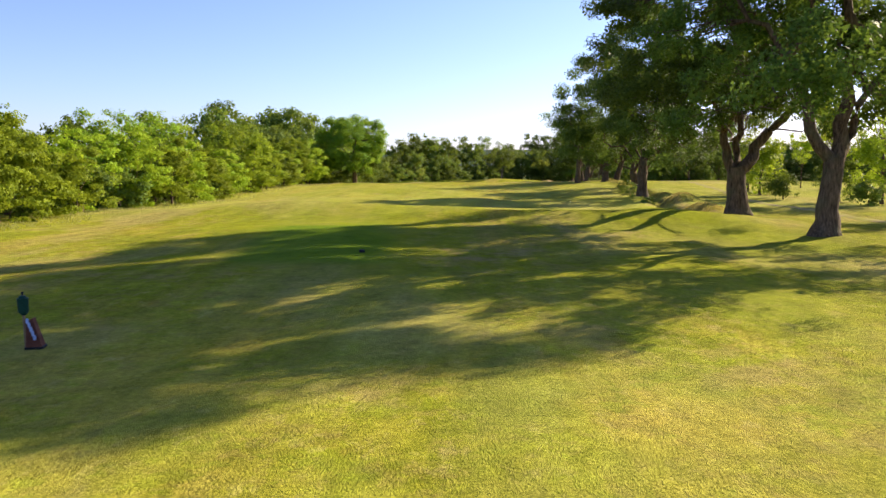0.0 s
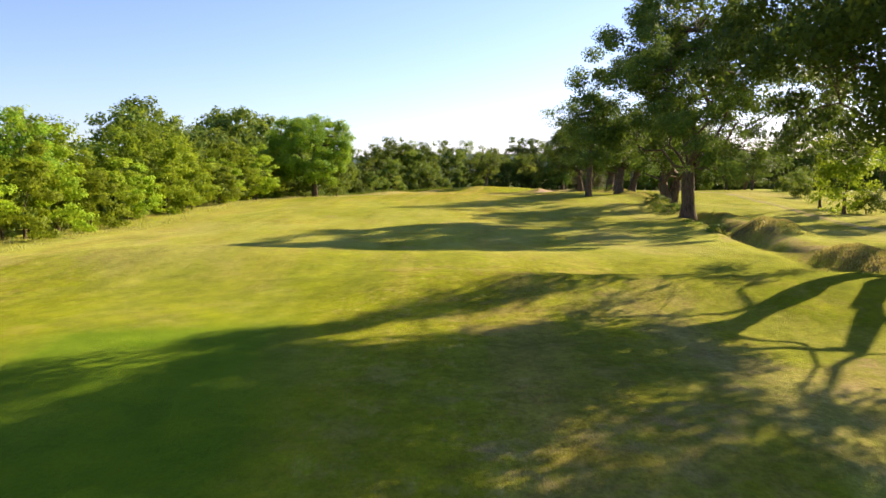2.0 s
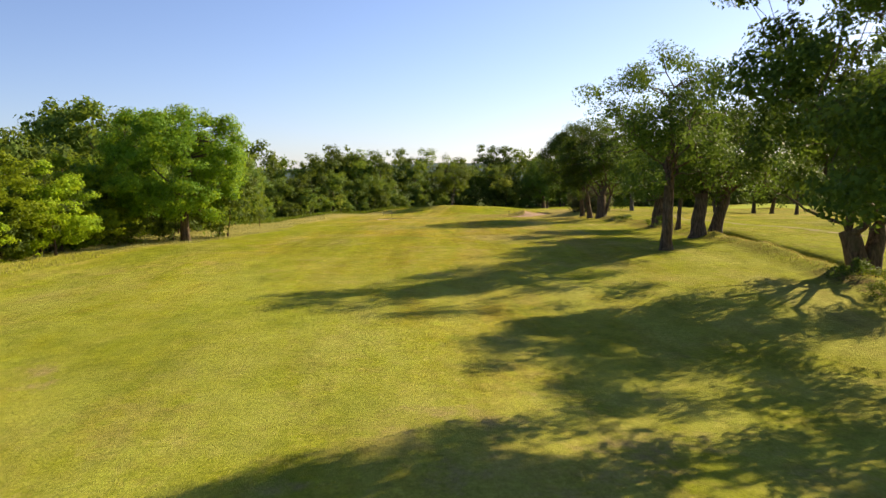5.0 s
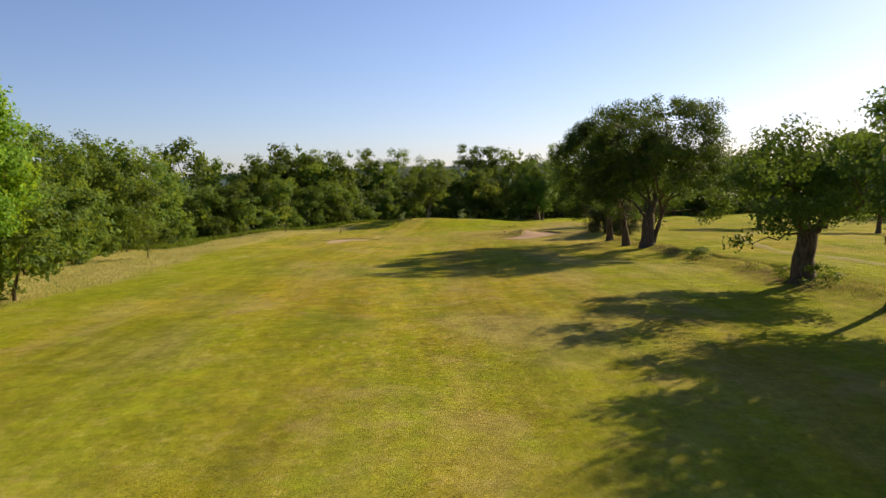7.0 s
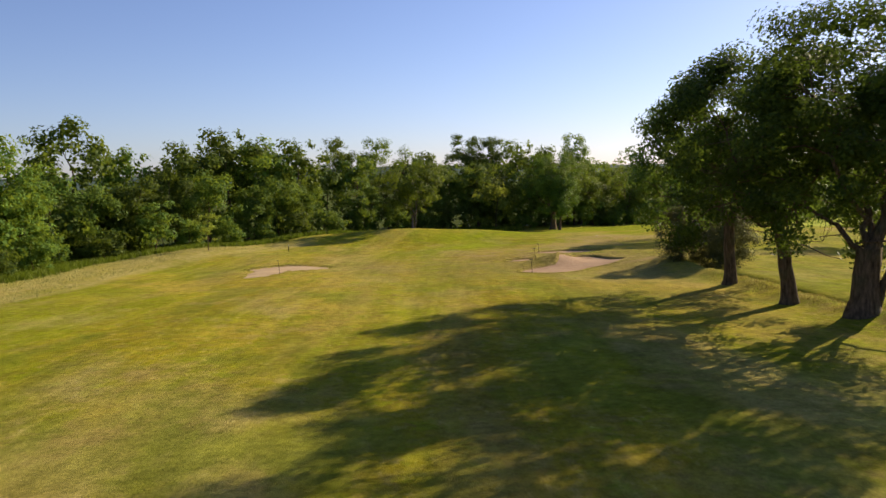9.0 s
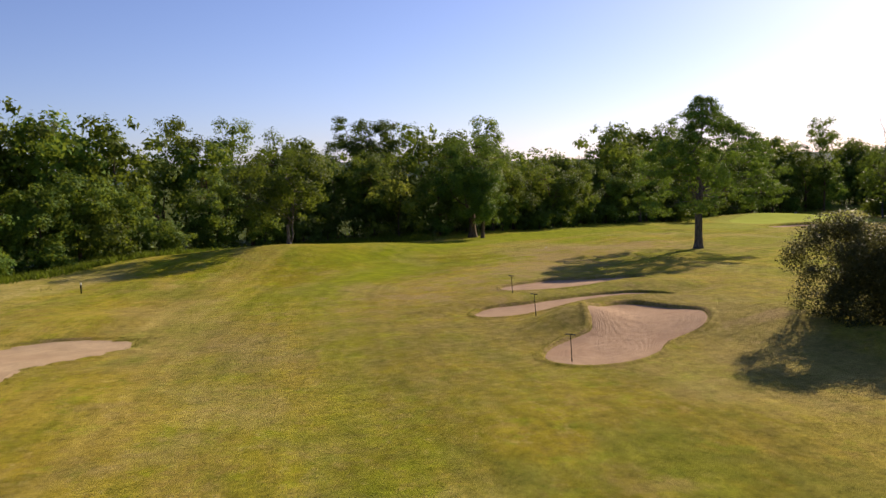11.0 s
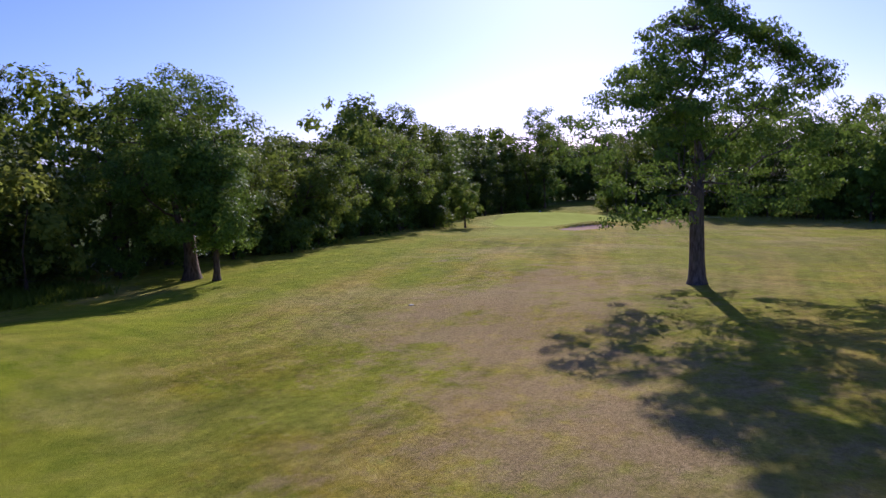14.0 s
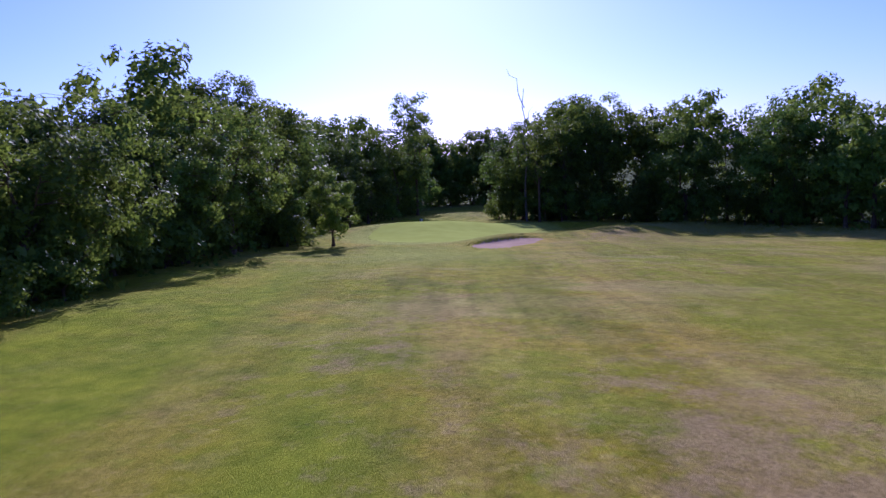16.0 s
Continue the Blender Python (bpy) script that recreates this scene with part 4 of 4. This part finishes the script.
woods(LEFT_LINE[:6], 2, 5.0, "woods beside the fairway", (0.64, 0.82), airy=0.0)
woods(LEFT_LINE[5:], 3, 4.8, "woods beside the fairway", (0.98, 0.90), airy=0.02, front=WOODS_MID)
woods(BACK_LINE[:4], 3, 4.8, "woods behind the fairway", (0.98, 1.02), 0.8, 0.07, WOODS_NEAR)
woods(BACK_LINE[3:7], 3, 4.6, "woods behind the fairway", (0.96, 1.12), 0.15, 0.12, WOODS_NEAR)
woods(BACK_LINE[6:], 3, 5.2, "woods behind the fairway", (1.28, 1.32), 0.4, 0.10, WOODS_DARK)
woods(((150, 268), (174, 240)), 3, 4.2, "woods beyond the green", (1.25, 1.25), 1.0, 0.0, WOODS_DARK)
woods(RIGHT_LINE[:3], 3, 4.2, "woods beyond the green", (1.15, 1.15), 0.9, 0.06, WOODS_DARK, (0.7, 1.08))
woods(RIGHT_LINE[2:5], 3, 4.3, "woods beyond the green", (1.08, 1.02), 1.0, 0.03, WOODS_DARK, (0.7, 1.08))
woods(RIGHT_LINE[4:], 2, 6.4, "woods beyond the green", (1.1, 0.95), 0.5, 0.08, WOODS_BEHIND)

# low growth that closes the foot of the woods
for line, d0, d1 in ((BACK_LINE[3:8], -1.0, 1.6), (RIGHT_LINE[:5], 3.0, 8.0), (RIGHT_LINE[2:6], -0.5, 3.0)):
    for x, y, nx, ny in along(line, 3.2):
        d = woods_rng.uniform(d0, d1)
        plant("shrub", woods_rng.choice(UNDERSHRUBS), x + nx * d, y + ny * d, "dark leafy shrub beneath the woodland trees", "bush", "shrubs under the woods", woods_rng.uniform(0, 360), woods_rng.uniform(0.7, 1.15))

# a belt of tall bright shrubs before the woods
BELT = [tree_meshes(370 + i, h, r, 0.1, 0.8, leaf=0.185, clusters=95, per=92, cluster_r=0.58, limbs=4, low=-0.2, twigs=False, foliage=BRIGHT_LEAF, sides=6, hollow=0.5, lump=0.28, lower=1.0, boughs=20, flat=0.45, cone=0.22) for i, (h, r) in enumerate(((6.6, 2.9), (5.2, 2.7), (7.2, 3.0)))]
for k, (x, y, nx, ny) in enumerate(along(((-25.5, 10), (-22.8, 40), (-21, 62), (-19, 80), (-17.2, 95), (-16.8, 112)), 3.3)):
    if k % 9 != 3:
        plant("bush", woods_rng.choice(BELT), x + woods_rng.uniform(-1.0, 1.0), y + woods_rng.uniform(-0.6, 0.6), "tall rounded bright yellow-green shrub before the woods", "bush", "belt of shrubs", woods_rng.uniform(0, 360), woods_rng.uniform(0.8, 1.2))

# trees that stand apart
plant("woodland_tree", AIRY[1], 133.3, 251, "tall thin tree with an open crown against the sky", "tree", "", 20, 1.34)
for i, (x, y, k) in enumerate(((117.0, 221.0, 0.92), (121.5, 219.5, 0.98), (124.0, 215.5, 1.05), (127.5, 217.5, 1.08))):
    plant("woodland_tree", AIRY[i % 2], x, y, "tall feathery tree rising over the dark woods", "tree", "woods beyond the green", 77 * i, k)
plant("small_tree", tree_meshes(401, 9.6, 4.7, 0.17, 2.2, leaf=0.24, clusters=100, per=95, limbs=7, low=2.4, hollow=0.2, lump=0.3, foliage=WOOD_LEAF, second=(0.5, 0.1, 0.6), cluster_r=0.8, boughs=20, bark=GREY_BARK), 14.7, 186.2, "rounded light green tree with several pale stems", "tree")
plant("oak_tree", tree_meshes(402, 13.2, 4.6, 0.46, 3.4, leaf=0.2, clusters=230, per=150, limbs=7, low=2.4, lower=0.8, boughs=30), 34.9, 198.8, "dark oak with a thick ivy-clad stem before the woods", "tree")
plant("oak_tree", tree_meshes(407, 8.6, 2.7, 0.2, 2.8, leaf=0.2, clusters=120, per=100, limbs=6, low=2.0, lower=0.8, boughs=18, cluster_r=0.7, lean=(0.2, 0.1)), 35.2, 196.6, "slim oak close before a thick ivy-clad one", "tree")
plant("oak_tree", tree_meshes(403, 18.0, 6.6, 0.5, 5.0, leaf=0.28, clusters=260, per=95, limbs=8, low=4.0, boughs=36), 27.4, 217.5, "tall domed oak rising over the woods", "tree")
for x, y, k in ((-10.4, 107.6, 1.25), (-13.8, 104.8, 1.0), (-11.6, 110.2, 1.2)):
    plant("bush", BUSHES[1], x, y, "dense green bush behind the broad oak", "bush", "", 60 * k * x, k, 0.5)
plant("bush", BUSHES[3], 27.2, 199.8, "rounded yellow-green bush before the dark woods", "bush", "", 40, 1.5)
plant("small_tree", tree_meshes(404, 7.8, 2.6, 0.14, 1.6, leaf=0.22, clusters=70, per=110, limbs=6, low=1.1, cluster_r=0.6, foliage=WOOD_LEAF), 79.8, 221.6, "small young tree beside the putting green", "tree")
plant("sapling", tree_meshes(405, 4.2, 1.1, 0.05, 1.4, leaf=0.18, clusters=30, per=40, limbs=5, low=1.2, cluster_r=0.4, foliage=YELLOW_LEAF, gap=0.8), -5.0, 168.8, "slim young sapling in the rough grass", "tree", "saplings")
plant("sapling", tree_meshes(406, 4.2, 1.3, 0.06, 0.9, leaf=0.18, clusters=36, per=36, limbs=5, low=0.8, cluster_r=0.45, foliage=WOOD_LEAF, gap=0.8), -12.4, 134.8, "thin sapling before the woods", "tree", "saplings")
FAR_OAKS = [tree_meshes(450 + i, h, r, 0.36, 3.2, leaf=0.30, clusters=90, per=95, cluster_r=1.25, limbs=8, low=2.6, flare=1.35, lump=0.2, lean=(-0.6, 0), foliage=OAK_LEAF) for i, (h, r) in enumerate(((10.6, 6.4), (12.0, 6.0)))]
for i, (x, y, s) in enumerate(((54.2, 161.5, 1.0), (60.0, 160.5, 1.0), (66.0, 166.0, 1.1), (58.5, 146.0, 0.8))):
    plant("oak_tree", FAR_OAKS[i % 2], x, y, "round-crowned oak on the far fairway", "tree", "trees on the far fairway", 70 * i, s)
for i, (x, y, s) in enumerate(((28.4, 68.5, 0.62), (27.6, 64.1, 0.6), (30, 58, 0.62), (31, 52, 0.7), (27.5, 46, 0.55), (32, 62, 0.6), (29, 38, 0.6), (26.5, 31, 0.5), (35, 72, 0.4))):
    plant("thicket_tree", (THICKET_AIRY[i % 2] if i % 3 != 1 else THICKET[(i + 3) % 7]), x, y, "slender tree in the thicket beyond the path", "tree", "thicket beyond the path", 50 * i, s)
for i, (x, y, s) in enumerate(((25, 54, 0.6), (27, 50, 0.7), (25.5, 44, 0.6), (29, 64, 0.55), (27, 36, 0.8), (36.5, 90, 0.6), (40, 94, 0.7), (44, 100, 0.7), (33, 80, 0.5))):
    plant("bush", BUSHES[i % 3], x, y, "low bush in the thicket beyond the path", "bush", "thicket beyond the path", 80 * i, s)
WEEDS = [tree_meshes(430 + i, 1.0, 0.9, 0.02, 0.2, leaf=0.10, clusters=26, per=34, cluster_r=0.26, limbs=3, low=-0.1, twigs=False, foliage=m, sides=5, hollow=0.4, lump=0.3, lower=1.0, boughs=9) for i, m in enumerate((OAK_LEAF, WOOD_LEAF))]
weed_rng = random.Random(21)
for y0, y1, n in ((66.5, 76, 9), (99, 104, 3), (114.0, 117, 3), (53, 57, 2)):
    for i in range(n):
        y = weed_rng.uniform(y0, y1)
        x = float(ditch_x(np.float64(y))) + weed_rng.uniform(-2.2, -0.6)
        plant("weed_clump", WEEDS[i % 2], x, y, "low dark green weeds on the ditch bank", "weeds", "weeds along the ditch", weed_rng.uniform(0, 360), weed_rng.uniform(0.6, 1.1), 0.05, weed_rng.uniform(0.6, 0.9))
juniper = [tree_meshes(420 + i, 3.9, 2.0, 0.12, 0.6, leaf=0.085, clusters=300, per=105, limbs=7, low=-0.4, cluster_r=0.42, twigs=False, foliage=JUNIPER_LEAF, hollow=0.6, lump=0.12, lower=1.0, boughs=30, flat=1.1) for i in range(2)]
plant("evergreen_shrub", juniper[0], 27.6, 144.4, "dense dark evergreen shrub beside the bunkers", "bush", "evergreen shrubs", 0, 1.0)
plant("evergreen_shrub", juniper[1], 29.6, 143.2, "dense dark evergreen shrub beside the bunkers", "bush", "evergreen shrubs", 90, 1.15)


# ---- grass and ferns ----
def tufts(name, places, blades, height, wide, material, label, seed):
    """Upright grass blades or fern fronds round many places, as one stuff object."""
    rng = np.random.default_rng(seed)
    p = np.repeat(np.asarray(places, float) * K, blades, axis=0)
    p = p + rng.normal(size=p.shape) * 0.30
    z = ground_z(p[:, 0], p[:, 1])
    a = rng.random(len(p)) * 2 * np.pi
    h = height * (0.5 + rng.random(len(p)))
    side = np.stack([np.cos(a), np.sin(a), 0 * a], -1) * wide
    tip = np.stack([rng.normal(size=len(p)) * 0.35 * h, rng.normal(size=len(p)) * 0.35 * h, h], -1)
    base = np.stack([p[:, 0], p[:, 1], z - 0.02], -1)
    v = np.stack([base - side, base + side, base + tip * 0.6 + side * 0.7, base + tip], 1).reshape(-1, 3)
    me = mesh_from(name, v, np.arange(len(v)).reshape(-1, 4), material, False)
    return tagged(new(name, me), label, "grass", kind="stuff")


def strip(line, wide, per_metre, seed):
    r = random.Random(seed)
    out = []
    for x, y, nx, ny in along(line, 1.0 / per_metre):
        d = r.uniform(-wide, wide)
        out.append((x + nx * d + r.uniform(-0.4, 0.4), y + ny * d + r.uniform(-0.4, 0.4)))
    return out


edge = [(x + (4.6 if y < 100 else 6.5), y - (2 if y > 165 else 0)) for x, y in LEFT_LINE]
tufts("rough_grass", strip(edge[:5], 2.4, 24, 1) + strip(edge[4:10], 4.6, 60, 6), 6, 0.17, 0.013, SEED_GRASS, "long straw-pink seeding grass along the woods", 11)
tufts("meadow_grass", strip(((114, 208), (107, 192), (102, 176)), 6.0, 75, 8), 8, 0.24, 0.016, SEED_GRASS, "long straw-coloured grass before the woods", 15)
tufts("ferns", strip([(x + 2.2, y - 1) for x, y in LEFT_LINE[7:]] + [(16, 197), (30, 200)], 2.8, 52, 2), 9, 0.50, 0.05, FERN_LEAF, "low bright bracken along the foot of the woods", 12)
ditch_line = [(float(ditch_x(np.float64(y))), y) for y in range(38, 140, 4)]
near_bank = strip([(x + 1.1, y) for x, y in ditch_line if y < 66], 0.9, 80, 4) + strip([(x - 0.9, y) for x, y in ditch_line if y > 66], 1.0, 22, 3)
near_bank = [q for q in near_bank if q[1] > 66 or math.sin(0.5 * q[1] + 1.0) > -0.1]
tufts("ditch_grass", near_bank, 5, 0.12, 0.022, BANK_BLADE, "dry uncut grass on the ditch bank", 13)


def lip_places(parts, n, seed):
    r = random.Random(seed)
    out = []
    while len(out) < n:
        cx, cy, rx, ry, _ = r.choice(parts)
        x, y = cx + r.uniform(-2, 2) * rx, cy + r.uniform(-2, 2) * ry
        if 1.04 < float(blob(np.array([x]), np.array([y]), parts)[0]) < 1.30 and y > cy - 0.2 * ry:
            out.append((x, y))
    return out


lips = [q for i, (parts, deep) in enumerate(BUNKERS.values()) for q in lip_places(parts, 210, i)]
tufts("lip_grass", lips, 7, 0.055, 0.010, LIP_BLADE, "ragged grass along the bunker lips", 14)


# ---- small things ----
def part(name, bm, material, parent, label=""):
    me = bpy.data.meshes.new(name)
    bm.to_mesh(me)
    bm.free()
    me.materials.append(material)
    ob = new(name, me)
    ob.parent = parent
    return tagged(ob, label)


def rod(bm, a, b, r0, r1=None, sides=8):
    v, f = tube([a, tuple((p + q) / 2 for p, q in zip(a, b)), b], [r0, ((r1 or r0) + r0) / 2, r1 or r0], sides)
    vs = [bm.verts.new(p) for p in v]
    for q in f:
        bm.faces.new([vs[i] for i in q])
    bm.faces.new([vs[i] for i in range(sides)][::-1])
    bm.faces.new(vs[-sides:])
    return bm


def block(bm, centre, size, turn=0.0, bevel=0.0):
    m = Matrix.LocRotScale(centre, Euler((0, 0, radians(turn))), size)
    made = bmesh.ops.create_cube(bm, size=1.0, matrix=m)
    if bevel:
        edges = {e for v in made["verts"] for e in v.link_edges}
        bmesh.ops.bevel(bm, geom=list(edges), offset=bevel, segments=2, affect="EDGES", profile=0.5)
    return bm


def stand(name, x, y, label, category, group="", turn=0.0):
    thing = new(name)
    thing.matrix_world = pose(x * K, y * K, float(ground_z(x * K, y * K)), 0, 0, turn)
    return tagged(thing, label, category, group)


def bunker_rake(x, y, turn, lean):
    rake = stand("bunker_rake", x, y, "bunker rake standing head-up in the turf", "rake", "bunker rakes", turn)
    top = (lean, 0, 1.05)
    part("handle", rod(bmesh.new(), (0, 0, -0.1), top, 0.016, 0.014), RAKE_WOOD, rake)
    part("grip", rod(bmesh.new(), (0, 0, -0.02), (lean * 0.16, 0, 0.16), 0.022), BLACK, rake, "black grip sleeve at the foot")
    head = part("rake_head", rod(bmesh.new(), (lean - 0.02, -0.19, 1.06), (lean - 0.02, 0.19, 1.06), 0.02), DARK_METAL, rake, "dark rake head bar")
    for i in range(9):
        part("tooth", rod(bmesh.new(), (lean - 0.02, -0.176 + 0.044 * i, 1.06), (lean - 0.10, -0.176 + 0.044 * i, 1.07), 0.008, 0.005, 5), DARK_METAL, head)


bunker_rake(18.35, 144.8, 40, -0.12)
bunker_rake(20.2, 151.2, 30, -0.12)
bunker_rake(22.35, 158.5, 30, -0.10)
bunker_rake(3.0, 149.2, 20, -0.10)

marker = stand("marker_post", 1.8, 171.0, "short black and white distance post in the rough", "post")
part("post", rod(bmesh.new(), (0, 0, -0.1), (0, 0, 0.62), 0.055, 0.05, 10), BLACK, marker)
part("band", rod(bmesh.new(), (0, 0, 0.62), (0, 0, 0.76), 0.054, 0.05, 10), WHITE, marker, "white painted top")

washer = stand("ball_washer", -6.62, 11.33, "green ball washer on a slim post beside the tee", "ball washer", "", 10)
part("post", rod(bmesh.new(), (0, 0, -0.1), (0, 0, 0.70), 0.03), POST_WOOD, washer)
body = rod(bmesh.new(), (0, 0, 0.68), (0, 0, 0.74), 0.05, 0.085, 14)
rod(body, (0, 0, 0.74), (0, 0, 1.02), 0.098, 0.105, 14)
rod(body, (0, 0, 1.02), (0, 0, 1.07), 0.09, 0.05, 14)
housing = part("housing", body, BIN_GREEN, washer, "rounded dark green housing")
part("plunger", rod(bmesh.new(), (0, 0, 1.06), (0, 0, 1.13), 0.014), DARK_METAL, housing)
part("knob", rod(bmesh.new(), (0, 0, 1.12), (0, 0, 1.15), 0.03, 0.024), BLACK, housing)
towel = bmesh.new()
for i in range(5):
    block(towel, (0.10 + 0.028 * i, -0.13, 0.58 - 0.085 * i), (0.055 - 0.004 * (i % 2), 0.05, 0.10), 20 + 6 * (i % 2), 0.012)
part("towel", towel, BLUE_WHITE, washer, "pale blue and white hanging towel")
bucket = stand("divot_box", -6.50, 11.36, "reddish brown wedge-shaped divot box beside the washer", "box", "", 10)
bm = bmesh.new()
shape = [bm.verts.new(p) for p in ((-0.13, -0.12, 0), (0.17, -0.12, 0.03), (0.17, 0.12, 0.03), (-0.13, 0.12, 0), (-0.09, -0.08, 0.56), (0.02, -0.08, 0.62), (0.02, 0.08, 0.62), (-0.09, 0.08, 0.56))]
for q in ((0, 3, 2, 1), (4, 5, 6, 7), (0, 1, 5, 4), (1, 2, 6, 5), (2, 3, 7, 6), (3, 0, 4, 7)):
    bm.faces.new([shape[i] for i in q])
part("box", bm, BOX_BROWN, bucket)
part("rim", block(bmesh.new(), (0.02, 0, 0.02), (0.34, 0.28, 0.05), 0, 0.01), BLACK, bucket, "black base rim")
sign = stand("tee_sign", -7.5, 11.2, "white tee board on two wooden posts", "sign", "", 15)
part("post", rod(bmesh.new(), (0.28, 0, -0.1), (0.28, 0, 0.7), 0.035), POST_WOOD, sign)
part("post", rod(bmesh.new(), (-0.28, 0, -0.1), (-0.28, 0, 0.7), 0.035), POST_WOOD, sign)
part("board", block(bmesh.new(), (0, 0, 0.85), (0.66, 0.04, 0.5), 0, 0.01), WHITE, sign, "plain white board")

bin_box = stand("ball_bin", 109.6, 233.7, "small pale grey box on a post behind the putting green", "box")
part("post", rod(bmesh.new(), (0, 0, -0.1), (0, 0, 0.5), 0.05), POST_WOOD, bin_box)
part("box", block(bmesh.new(), (0, 0, 0.78), (0.42, 0.34, 0.6), 0, 0.03), PALE_PLATE, bin_box)
plate = stand("distance_plate", 35.1, 181.5, "small white distance plate set flush in the fairway", "marker", "", 30)
part("plate", rod(bmesh.new(), (0, 0, -0.05), (0, 0, 0.03), 0.12, 0.115, 18), PALE_PLATE, plate)
tee_block = stand("tee_marker", -2.45, 21.75, "small dark tee marker on the mown tee", "marker", "", 15)
part("marker_body", block(bmesh.new(), (0, 0, 0.05), (0.2, 0.12, 0.12), 0, 0.02), BLACK, tee_block)

snag = stand("dead_tree", 118.5, 223.5, "bare dead tree with a thin leaning top branch", "tree")
rng = np.random.default_rng(9)
v, f = tube(bend((0, 0, -0.3), (0.4, 0.2, 21.0), rng, 0, 0.02, 9), np.linspace(0.22, 0.04, 9), 7, rng, 0.05)
trunk = new("trunk", mesh_from("trunk", v, f, GREY_BARK))
trunk.parent = snag
for a, b, r in (((0.35, 0.15, 18.0), (-2.6, 1.6, 24.0), 0.09), ((0.3, 0.1, 15.0), (1.6, -0.6, 18.5), 0.07), ((0.2, 0.1, 13.0), (-1.5, 0.8, 15.0), 0.06)):
    v, f = tube(bend(a, b, rng, 0.05, 0.08, 6), np.linspace(r, 0.015, 6), 5)
    limb = new("branch", mesh_from("branch", v, f, GREY_BARK))
    limb.parent = snag
